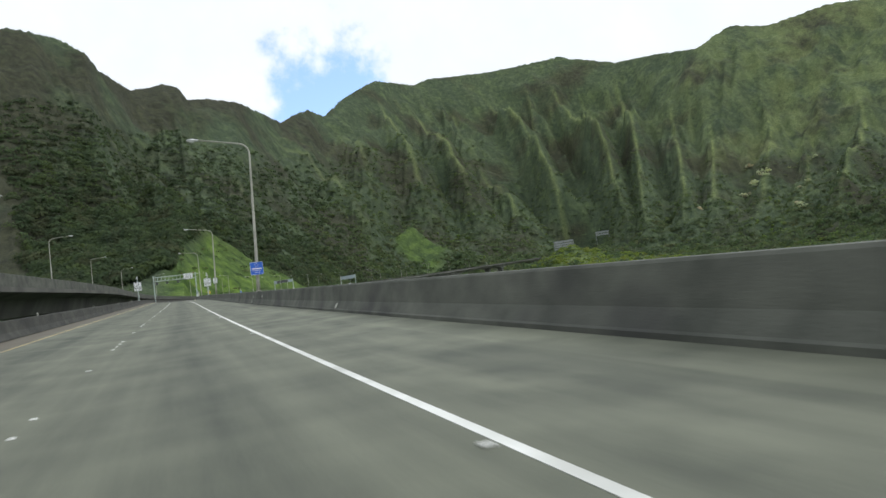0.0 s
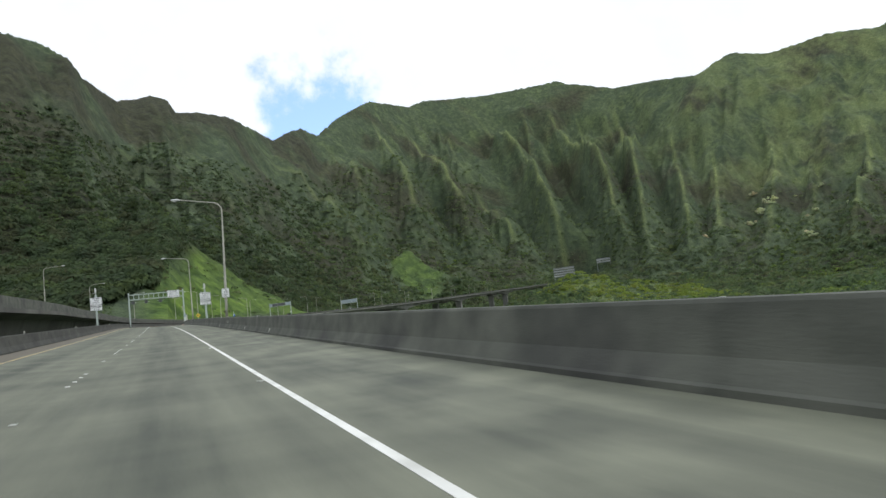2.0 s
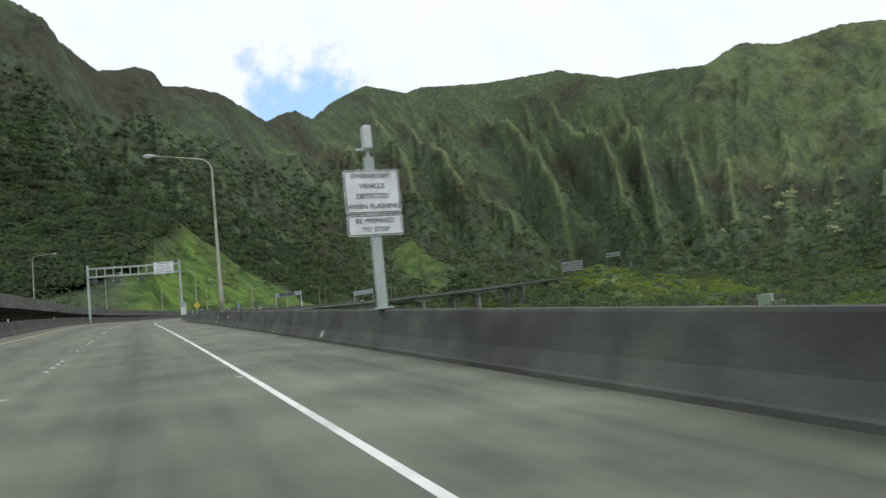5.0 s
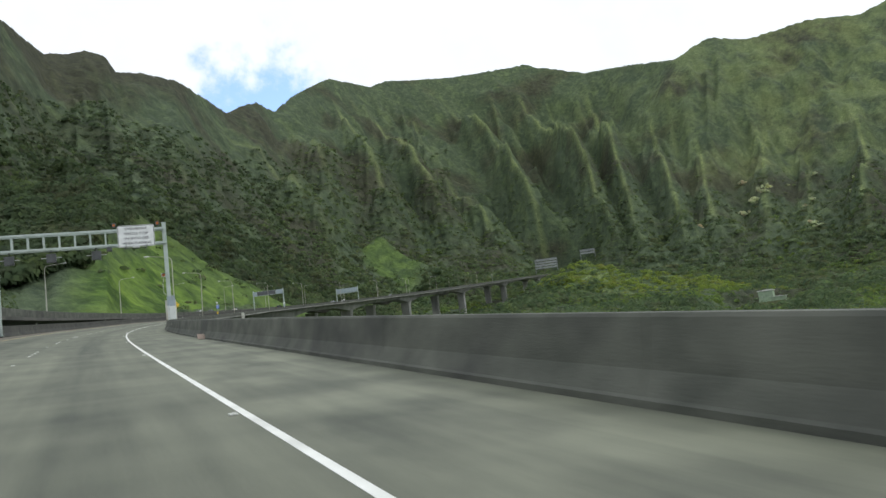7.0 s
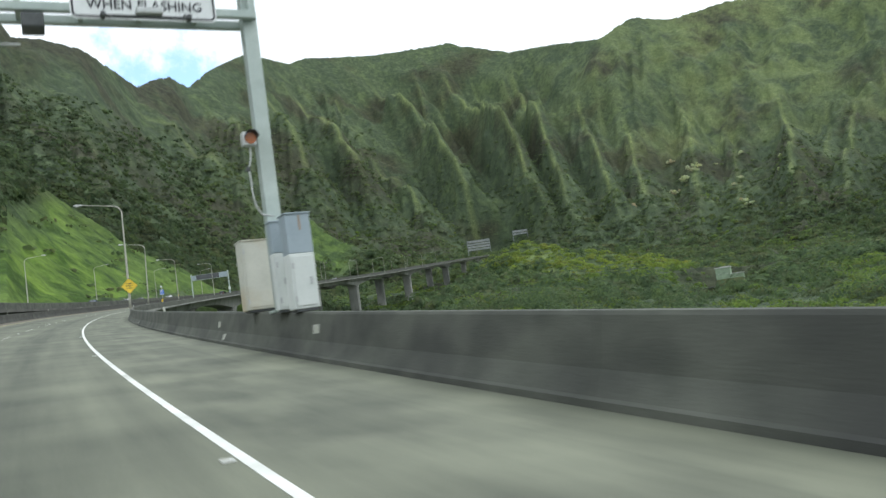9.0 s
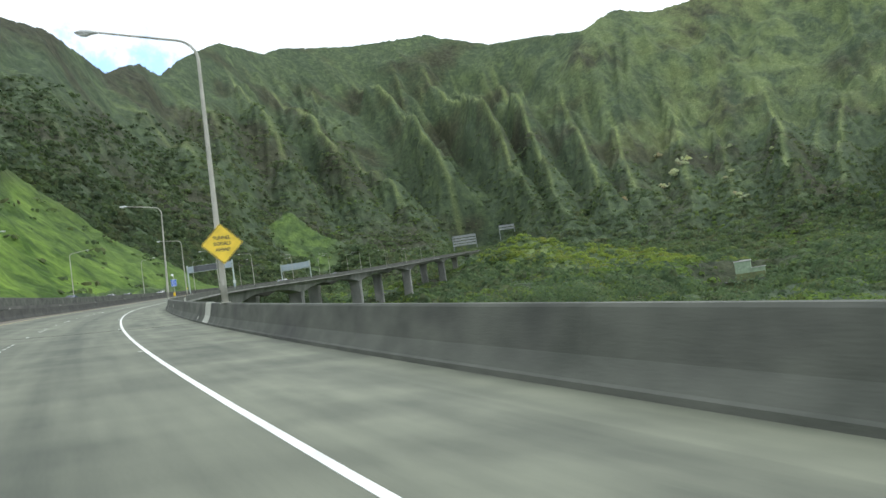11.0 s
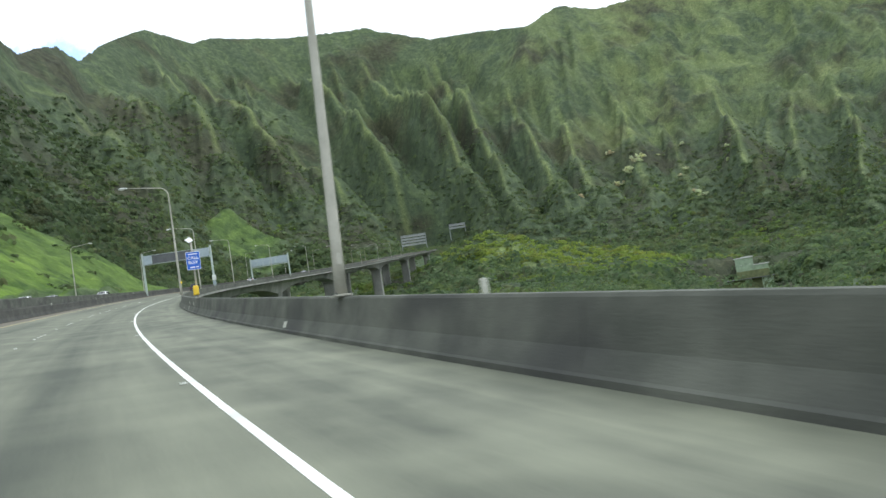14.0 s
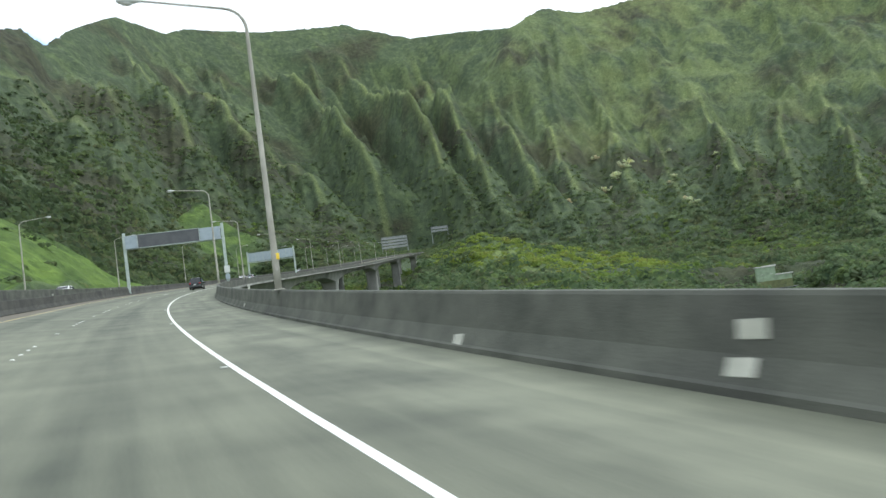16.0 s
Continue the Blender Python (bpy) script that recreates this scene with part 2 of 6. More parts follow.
def hillside():
    """Steep wet slopes: dark fern and forest, brownish scrub, pale grass on the crests, painted sunlight high in the
    east; the grass meadows by the mesh's own layer.
    """
    m, t, b = material("green_mountain_slope")
    geo = t.nodes.new("ShaderNodeNewGeometry")

    def tex(scale, detail, rough=0.6):
        n = t.nodes.new("ShaderNodeTexNoise")
        n.inputs["Scale"].default_value, n.inputs["Detail"].default_value, n.inputs["Roughness"].default_value = scale, detail, rough
        t.links.new(geo.outputs["Position"], n.inputs["Vector"])
        return n.outputs[0]

    def blend(fac, a, c, lo=0.0, hi=1.0):
        r = t.nodes.new("ShaderNodeMapRange")
        r.inputs[1].default_value, r.inputs[2].default_value = lo, hi
        t.links.new(fac, r.inputs[0])
        n = t.nodes.new("ShaderNodeMix")
        n.data_type = "RGBA"
        t.links.new(r.outputs[0], n.inputs[0])
        for k, v in ((6, a), (7, c)):
            if isinstance(v, tuple):
                n.inputs[k].default_value = (*v, 1)
            else:
                t.links.new(v, n.inputs[k])
        return n.outputs[2]

    def layer(name):
        n = t.nodes.new("ShaderNodeAttribute")
        n.attribute_name = name
        return n.outputs["Fac"]

    patch, stand_of, leaf, fine = tex(0.007, 5, 0.55), tex(0.03, 5, 0.65), tex(0.10, 6, 0.7), tex(0.45, 4, 0.7)
    green = blend(leaf, (0.040, 0.057, 0.036), (0.094, 0.125, 0.066), 0.30, 0.72)
    scrub = blend(leaf, (0.034, 0.037, 0.025), (0.074, 0.078, 0.046), 0.30, 0.72)
    fern = blend(leaf, (0.060, 0.087, 0.041), (0.129, 0.168, 0.076), 0.30, 0.72)
    brown = t.nodes.new("ShaderNodeMath")
    brown.operation = "MULTIPLY_ADD"
    brown.inputs[1].default_value = 0.10
    t.links.new(layer("scrub"), brown.inputs[0])
    t.links.new(patch, brown.inputs[2])
    col = blend(stand_of, green, fern, 0.50, 0.68)
    col = blend(brown.outputs[0], col, scrub, 0.50, 0.63)
    pale = blend(fine, (0.128, 0.164, 0.063), (0.250, 0.296, 0.112), 0.35, 0.65)
    col = blend(layer("crest"), col, pale)
    meadow = blend(leaf, (0.060, 0.108, 0.022), (0.140, 0.215, 0.042), 0.33, 0.67)
    # mottled meadow tone; its dark blotches paint in shadows of bushes
    bush_shade = blend(tex(0.06, 5, 0.65), (1.15, 1.13, 1.0), (0.42, 0.50, 0.46), 0.46, 0.62)
    tuft = t.nodes.new("ShaderNodeMix")
    tuft.data_type, tuft.blend_type = "RGBA", "MULTIPLY"
    tuft.inputs[0].default_value = 1.0
    t.links.new(meadow, tuft.inputs[6])
    t.links.new(bush_shade, tuft.inputs[7])
    col = blend(layer("meadow"), col, tuft.outputs[2])
    dim = blend(fine, (0.84, 0.84, 0.84), (1.14, 1.14, 1.14), 0.36, 0.64)
    vor = t.nodes.new("ShaderNodeTexVoronoi")
    vor.inputs["Scale"].default_value = 0.16
    warp = t.nodes.new("ShaderNodeVectorMath")
    warp.operation = "MULTIPLY_ADD"
    nz = t.nodes.new("ShaderNodeTexNoise")
    nz.inputs["Scale"].default_value = 0.12
    t.links.new(geo.outputs["Position"], nz.inputs["Vector"])
    t.links.new(nz.outputs["Color"], warp.inputs[0])
    warp.inputs[1].default_value = (9, 9, 9)
    t.links.new(geo.outputs["Position"], warp.inputs[2])
    t.links.new(warp.outputs[0], vor.inputs["Vector"])
    sep = t.nodes.new("ShaderNodeSeparateColor")
    t.links.new(vor.outputs["Color"], sep.inputs[0])
    tone = blend(sep.outputs[0], (0.82, 0.84, 0.86), (1.16, 1.15, 1.12))
    mul0 = t.nodes.new("ShaderNodeMix")
    mul0.data_type, mul0.blend_type = "RGBA", "MULTIPLY"
    mul0.inputs[0].default_value = 1.0
    t.links.new(col, mul0.inputs[6])
    t.links.new(tone, mul0.inputs[7])
    col = mul0.outputs[2]
    mul = t.nodes.new("ShaderNodeMix")
    mul.data_type, mul.blend_type = "RGBA", "MULTIPLY"
    mul.inputs[0].default_value = 1.0
    t.links.new(col, mul.inputs[6])
    t.links.new(dim, mul.inputs[7])
    t.links.new(mul.outputs[2], b.inputs["Base Color"])
    b.inputs["Roughness"].default_value = 0.9
    b.inputs["Specular IOR Level"].default_value = 0.15
    add = t.nodes.new("ShaderNodeMath")
    add.operation = "MULTIPLY_ADD"
    add.inputs[1].default_value = 2.5
    t.links.new(leaf, add.inputs[0])
    t.links.new(fine, add.inputs[2])
    bp = t.nodes.new("ShaderNodeBump")
    bp.inputs["Strength"].default_value, bp.inputs["Distance"].default_value = 0.5, 2.0
    t.links.new(add.outputs[0], bp.inputs["Height"])
    t.links.new(bp.outputs[0], b.inputs["Normal"])
    return m


def foliage(name, dark, light):
    """Leaf clumps, each clump of its own tone."""
    m, t, b = material(name)
    geo = t.nodes.new("ShaderNodeNewGeometry")
    n = t.nodes.new("ShaderNodeTexNoise")
    n.inputs["Scale"].default_value, n.inputs["Detail"].default_value = 0.09, 3
    t.links.new(geo.outputs["Position"], n.inputs["Vector"])
    mx = t.nodes.new("ShaderNodeMath")
    mx.operation = "MULTIPLY_ADD"
    mx.inputs[1].default_value = 0.22
    t.links.new(geo.outputs["Random Per Island"], mx.inputs[0])
    t.links.new(n.outputs[0], mx.inputs[2])
    r = t.nodes.new("ShaderNodeMapRange")
    r.inputs[1].default_value, r.inputs[2].default_value = 0.34, 0.86
    t.links.new(mx.outputs[0], r.inputs[0])
    c = t.nodes.new("ShaderNodeMix")
    c.data_type = "RGBA"
    c.inputs[6].default_value, c.inputs[7].default_value = (*dark, 1), (*light, 1)
    t.links.new(r.outputs[0], c.inputs[0])
    # some trees turn olive brown, others yellow
    hue = t.nodes.new("ShaderNodeTexNoise")
    hue.inputs["Scale"].default_value, hue.inputs["Detail"].default_value = 0.055, 4
    t.links.new(geo.outputs["Position"], hue.inputs["Vector"])
    ramp = t.nodes.new("ShaderNodeValToRGB")
    ramp.color_ramp.elements[0].position, ramp.color_ramp.elements[0].color = 0.36, (1.10, 0.95, 0.95, 1)
    ramp.color_ramp.elements[1].position, ramp.color_ramp.elements[1].color = 0.66, (1.12, 1.12, 0.82, 1)
    mid = ramp.color_ramp.elements.new(0.5)
    mid.color = (0.92, 1.0, 1.0, 1)
    t.links.new(hue.outputs[0], ramp.inputs[0])
    tint = t.nodes.new("ShaderNodeMix")
    tint.data_type, tint.blend_type = "RGBA", "MULTIPLY"
    tint.inputs[0].default_value = 1.0
    t.links.new(c.outputs[2], tint.inputs[6])
    t.links.new(ramp.outputs[0], tint.inputs[7])
    c = tint
    t.links.new(c.outputs[2], b.inputs["Base Color"])
    b.inputs["Roughness"].default_value = 0.75
    b.inputs["Specular IOR Level"].default_value = 0.2
    tr = t.nodes.new("ShaderNodeBsdfTranslucent")
    t.links.new(c.outputs[2], tr.inputs["Color"])
    both = t.nodes.new("ShaderNodeMixShader")
    both.inputs[0].default_value = 0.55
    t.links.new(b.outputs[0], both.inputs[1])
    t.links.new(tr.outputs[0], both.inputs[2])
    t.links.new(both.outputs[0], t.nodes["Material Output"].inputs["Surface"])
    return m


M_HILL = hillside()
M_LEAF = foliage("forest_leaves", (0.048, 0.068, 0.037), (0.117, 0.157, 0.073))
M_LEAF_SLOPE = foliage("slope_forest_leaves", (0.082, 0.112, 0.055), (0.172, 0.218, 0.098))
M_LEAF_BRIGHT = foliage("yellow_green_leaves", (0.15, 0.20, 0.045), (0.30, 0.36, 0.080))
M_LEAF_MID = foliage("valley_leaves", (0.060, 0.092, 0.052), (0.165, 0.220, 0.102))
M_LEAF_LIGHT = foliage("bright_shrub_leaves", (0.10, 0.155, 0.045), (0.215, 0.285, 0.075))
M_BLOSSOM = foliage("pale_flowering_leaves", (0.42, 0.45, 0.28), (0.74, 0.74, 0.52))
M_BARK = surface("grey_bark", (0.10, 0.09, 0.07), (0.22, 0.20, 0.16), 1.0, 0.9, 0, 0.3, 8)

# ---- the road's line: metres along, curvature per km, grade, crossfall ----
KNOTS = [
    (0, 0.309, 0.0864, -0.0410),
    (50, 0.126, 0.0859, -0.0202),
    (100, -0.092, 0.0866, -0.0030),
    (150, -0.244, 0.0863, 0.0041),
    (200, 0.013, 0.0832, 0.0106),
    (250, 1.306, 0.0745, 0.0389),
    (300, 1.326, 0.0717, 0.0487),
    (350, 1.618, 0.0743, 0.0455),
    (400, 1.248, 0.0671, 0.0390),
    (430, 1.367, 0.0687, 0.0400),
    (500, 2.075, 0.0733, 0.0374),
    (600, 1.610, 0.0641, 0.0337),
    (700, 0.561, 0.0673, 0.0300),
    (800, -0.119, 0.0702, 0.0290),
    (900, -0.117, 0.0775, 0.0280),
    (1000, 0.087, 0.0760, 0.0270),
    (1150, 0.132, 0.0754, 0.0255),
    (1300, 0.056, 0.0755, 0.0240),
]

STEP = 2.0
ALONG = np.arange(-60, 1301, STEP)


def total(a):
    c = np.concatenate([[0], np.cumsum((a[1:] + a[:-1]) / 2 * STEP)])
    return c - np.interp(0, ALONG, c)


K = np.array(KNOTS)
HEAD = total(np.interp(ALONG, K[:, 0], K[:, 1]) * 1e-3)
LINE_X, LINE_Y = total(np.sin(HEAD)), total(np.cos(HEAD))
LINE_Z = total(np.interp(ALONG, K[:, 0], K[:, 2]))
FALL = np.interp(ALONG, K[:, 0], K[:, 3])


def on_road(s, across, up):
    """World places at s metres along the road, across to its right and up from its surface."""
    s, across, up = np.broadcast_arrays(np.asarray(s, float), np.asarray(across, float), np.asarray(up, float))
    x, y, z, h, f = (np.interp(s, ALONG, a) for a in (LINE_X, LINE_Y, LINE_Z, HEAD, FALL))
    return np.stack([x + across * np.cos(h) + up * f, y - across * np.sin(h), z + up - across * f], -1)


def stand(s, across, up, turn=0.0):
    """The pose of a thing that stands upright by the road: x to the road's right, y ahead."""
    p = on_road(s, across, up)
    return Matrix.Translation(p) @ Matrix.Rotation(-float(np.interp(s, ALONG, HEAD)) + radians(turn), 4, "Z")


LEFT_UP = [(-60, 4.2), (60, 3.4), (165, 3.2), (240, 2.7), (300, 2.2), (488, 1.2), (545, 0.6), (600, 0.25), (1300, 0.0)]


def left_up(s):
    a = np.array(LEFT_UP)
    return np.interp(s, a[:, 0], a[:, 1])


# ---- mesh helpers ----
def mesh_of(name, verts, faces, mat=None, smooth=False):
    me = bpy.data.meshes.new(name)
    me.from_pydata([tuple(v) for v in verts], [], [tuple(f) for f in faces])
    if mat:
        me.materials.append(mat)
    if smooth:
        me.polygons.foreach_set("use_smooth", [True] * len(me.polygons))
    me.update()
    return me


def part(name, bm, mat, parent, label="", smooth=False):
    me = bpy.data.meshes.new(name)
    bmesh.ops.recalc_face_normals(bm, faces=bm.faces)
    bm.to_mesh(me)
    bm.free()
    me.materials.append(mat)
    if smooth:
        me.polygons.foreach_set("use_smooth", [True] * len(me.polygons))
    ob = new(name, me)
    ob.parent = parent
    if label:
        tagged(ob, label)
    return ob


def thing(name, m, label, category, group="", kind=""):
    ob = new(name)
    ob.matrix_basis = m
    ob.empty_display_size = 0.2
    return tagged(ob, label, category, group, kind)


def box(bm, c, d, m=None, bevel=0.0):
    """A box with centre c and size d, its edges rounded by bevel."""
    r = bmesh.ops.create_cube(bm, size=1, matrix=(m or Matrix()) @ Matrix.Translation(c) @ Matrix.Diagonal((*d, 1)))
    if bevel:
        es = {e for v in r["verts"] for e in v.link_edges}
        bmesh.ops.bevel(bm, geom=list(es), offset=bevel, segments=2, affect="EDGES", profile=0.5)
    return bm


def boxed(c, d, m=None, bevel=0.0):
    return box(bmesh.new(), c, d, m, bevel)


def tube(bm, pts, radii, sides=10, caps=True):
    """A round tube through pts."""
    pts = [Vector(p) for p in pts]
    rings = []
    side = None
    for k, p in enumerate(pts):
        d = (pts[min(k + 1, len(pts) - 1)] - pts[max(k - 1, 0)]).normalized()
        if side is None:
            side = d.orthogonal().normalized()
        side = (side - d * side.dot(d)).normalized()
        up = d.cross(side)
        r = radii[k] if isinstance(radii, (list, tuple)) else radii
        rings.append([bm.verts.new(p + (side * math.cos(a) + up * math.sin(a)) * r) for a in (2 * math.pi * j / sides for j in range(sides))])
    for a, b in zip(rings, rings[1:]):
        for j in range(sides):
            bm.faces.new((a[j], a[(j + 1) % sides], b[(j + 1) % sides], b[j]))
    if caps:
        bm.faces.new(rings[0][::-1])
        bm.faces.new(rings[-1])
    return bm


def plate(w, h, t, radius, c=(0, 0, 0)):
    """An upright sign sheet with rounded corners: width along x, face towards -y."""
    bm = bmesh.new()
    pts = []
    for sx, sz, a0 in ((1, 1, 0), (-1, 1, 90), (-1, -1, 180), (1, -1, 270)):
        for k in range(5):
            a = radians(a0 + k * 22.5)
            pts.append((c[0] + sx * (w / 2 - radius) + radius * math.cos(a), c[2] + sz * (h / 2 - radius) + radius * math.sin(a)))
    f = [bm.verts.new((x, c[1] - t / 2, z)) for x, z in pts]
    k = [bm.verts.new((x, c[1] + t / 2, z)) for x, z in pts]
    n = len(pts)
    bm.faces.new(f)
    bm.faces.new(k[::-1])
    for j in range(n):
        bm.faces.new((f[j], k[j], k[(j + 1) % n], f[(j + 1) % n]))
    return bm


def rim(w, h, radius, band, c, t=0.004):
    """A thin border line of a sign, as a frame of its own."""
    bm = bmesh.new()
    loops = []
    for ww, hh, rr in ((w, h, radius), (w - 2 * band, h - 2 * band, max(radius - band, 0.005))):
        pts = []
        for sx, sz, a0 in ((1, 1, 0), (-1, 1, 90), (-1, -1, 180), (1, -1, 270)):
            for k in range(5):
                a = radians(a0 + k * 22.5)
                pts.append((c[0] + sx * (ww / 2 - rr) + rr * math.cos(a), c[2] + sz * (hh / 2 - rr) + rr * math.sin(a)))
        loops.append([[bm.verts.new((x, c[1] + dy, z)) for x, z in pts] for dy in (-t / 2, t / 2)])
    n = 20
    (of, ob_), (nf, nb) = loops
    for j in range(n):
        i = (j + 1) % n
        bm.faces.new((of[j], of[i], nf[i], nf[j]))
        bm.faces.new((ob_[j], nb[j], nb[i], ob_[i]))
        bm.faces.new((of[j], ob_[j], ob_[i], of[i]))
        bm.faces.new((nf[j], nf[i], nb[i], nb[j]))
    return bm


def words(text, height, c, mat, parent, wide=1.0):
    """One line of sign lettering, centred at c on a face towards -y; each word is a part."""
    made, x = [], 0.0
    for word in text.split():
        cu = bpy.data.curves.new("lettering", "FONT")
        cu.body, cu.size, cu.extrude, cu.align_x, cu.align_y, cu.resolution_u = word, height * 1.38, 0.002, "LEFT", "CENTER", 2
        cu.offset = height * 0.02
        tmp = bpy.data.objects.new("lettering", cu)
        me = bpy.data.meshes.new_from_object(tmp)
        bpy.data.objects.remove(tmp)
        xs = [v.co.x for v in me.vertices]
        made.append((me, x - min(xs)))
        x += max(xs) - min(xs) + height * 0.62
    x -= height * 0.62
    for me, dx in made:
        me.transform(Matrix.Translation(c) @ Matrix.Rotation(radians(90), 4, "X") @ Matrix.Diagonal((wide, 1, 1, 1)) @ Matrix.Translation((dx - x / 2, 0, 0)))
        me.materials.clear()
        me.materials.append(mat)
        ob = new("lettering", me)
        ob.parent = parent


def sweep(name, stations, profile, mat, closed=True, lift=None, ends=True, uv=False):
    """A body along the road: profile is a list of (across, up), stations of metres along it; lift(s) raises it."""
    s = np.asarray(stations, float)
    pr = np.array(profile, float)
    n, k = len(s), len(pr)
    up = pr[None, :, 1] + (lift(s)[:, None] if lift else 0)
    v = on_road(s[:, None], pr[None, :, 0], up).reshape(-1, 3)
    faces = []
    kk = k if closed else k - 1
    for i in range(n - 1):
        for j in range(kk):
            a, b = i * k + j, i * k + (j + 1) % k
            faces.append((a, b, b + k, a + k))
    if closed and ends:
        faces.append(tuple(range(k - 1, -1, -1)))
        faces.append(tuple((n - 1) * k + j for j in range(k)))
    me = mesh_of(name, v, faces, mat)
    if uv:
        lay = me.uv_layers.new(name="UVMap")
        idx = np.empty(len(me.loops), int)
        me.loops.foreach_get("vertex_index", idx)
        co = np.stack([pr[idx % k, 0], s[idx // k]], -1).astype(np.float32)
        lay.data.foreach_set("uv", co.ravel())
    bm = bmesh.new()
    bm.from_mesh(me)
    bmesh.ops.recalc_face_normals(bm, faces=bm.faces)
    bm.to_mesh(me)
    bm.free()
    return me


# ---- noise for the land ----
def lattice(x, y, seed):
    n = (x.astype(np.int64) * 374761393 + y.astype(np.int64) * 668265263 + seed * 1442695041) & 0x7FFFFFFF
    n = ((n ^ (n >> 13)) * 1274126177) & 0x7FFFFFFF
    return ((n ^ (n >> 16)) & 0xFFFF) / 65535.0


def value_noise(x, y, seed=0):
    xi, yi = np.floor(x), np.floor(y)
    u, v = x - xi, y - yi
    u, v = u * u * u * (u * (u * 6 - 15) + 10), v * v * v * (v * (v * 6 - 15) + 10)
    a, b, c, d = lattice(xi, yi, seed), lattice(xi + 1, yi, seed), lattice(xi, yi + 1, seed), lattice(xi + 1, yi + 1, seed)
    return (a * (1 - u) + b * u) * (1 - v) + (c * (1 - u) + d * u) * v


def fractal(x, y, octaves=4, seed=0, gain=0.5):
    out, amp, tot = 0, 1.0, 0
    for k in range(octaves):
        out = out + amp * value_noise(x * 2 ** k + 17.3 * k, y * 2 ** k - 9.1 * k, seed + k)
        tot += amp
        amp *= gain
    return out / tot


def crowns(x, y, cell, seed):
    """Rounded treetops: one bump to a cell, jittered."""
    gx, gy = np.floor(x / cell), np.floor(y / cell)
    best = np.full(np.shape(x), 9.0)
    for dx in (-1, 0, 1):
        for dy in (-1, 0, 1):
            cx, cy = gx + dx, gy + dy
            px, py = (cx + 0.15 + 0.7 * lattice(cx, cy, seed)) * cell, (cy + 0.15 + 0.7 * lattice(cx, cy, seed + 5)) * cell
            best = np.minimum(best, np.hypot(x - px, y - py) / (cell * (0.55 + 0.4 * lattice(cx, cy, seed + 9))))
    return np.sqrt(np.clip(1 - best ** 2, 0, 1))


# ---- the land: bearings and distances from the middle of the drive ----
MID_X, MID_Y, MID_Z = 1.3, 196.5, 18.1
# bearing, distance of the ridge, its angle above the eye
RIDGE = [
    (-180, 2600, -0.8), (-120, 2600, -0.6), (-75, 1500, 6), (-45, 900, 16), (-25, 760, 24), (-14, 700, 26.4), (-9.5, 720, 26.2), (-7, 760, 25.4),
    (-5.1, 740, 24.6), (-4.1, 780, 23.2), (-1.7, 900, 21.2), (-0.4, 940, 21.25), (0.8, 950, 21.6), (2.0, 950, 21.2), (2.7, 960, 20.2),
    (4.3, 980, 20.15), (6.5, 1030, 19.7), (7.9, 1120, 18.8), (9.8, 1260, 17.5), (10.9, 1330, 17.9), (11.9, 1400, 18.1), (13.0, 1480, 17.4),
    (14.5, 1600, 18.45), (17.1, 1760, 19.4), (20.0, 1920, 18.6), (21.1, 1960, 18.85), (26, 2080, 18.6), (31.2, 2140, 18.7), (35.4, 2120, 17.5),
]
RIDGE_EAST = [
    (38.4, 2040, 17.45), (41.6, 1940, 17.2), (42.9, 1980, 17.75), (44.0, 2020, 18.1), (46.3, 2040, 17.45), (50.2, 2080, 17.7), (53.1, 2100, 17.2),
    (54.7, 2140, 17.6), (60, 2150, 18.0), (70, 2150, 17.0), (85, 2200, 13), (110, 2400, 5), (140, 2600, 0.5), (180, 2600, -0.8),
]
# bearing, distance and height of the foot of the slope, steepness of its curve
FOOT = [
    (-180, 900, -30, 1.2), (-120, 900, -28, 1.2), (-75, 500, 0, 1.3), (-40, 300, 24, 1.3), (-14, 270, 32, 1.35), (-5, 290, 38, 1.35), (3, 330, 44, 1.35), (10, 400, 44, 1.45),
    (15, 560, 44, 1.55), (20, 760, 48, 1.75), (26, 880, 56, 1.95), (31, 930, 62, 2.05), (40, 860, 42, 2.1), (47, 800, 27, 2.15), (60, 800, 30, 2.2),
    (90, 900, 10, 2.0), (130, 1000, -25, 1.4), (180, 900, -30, 1.2),
]
# knife-edged spurs of the slope: bearing and share of the way up at the top, half way and at the foot, and size
RIBS_WEST = [
    (-3.7, 0.76, -1.6, 0.60, -0.1, 0.39, 0.7), (-1.7, 0.91, 1.6, 0.73, 3.8, 0.50, 0.6), (2.5, 0.91, 5.7, 0.65, 7.3, 0.44, 0.6),
    (7.2, 0.98, 11.1, 0.79, 15.2, 0.46, 0.8), (13.6, 0.93, 15.4, 0.78, 16.6, 0.55, 0.7), (17.3, 0.94, 19.0, 0.72, 20.3, 0.50, 0.9),
    (19.3, 0.92, 21.8, 0.73, 24.0, 0.48, 1.0), (21.8, 0.97, 23.3, 0.82, 24.7, 0.67, 0.5), (24.6, 0.65, 26.0, 0.57, 27.9, 0.44, 0.7),
]
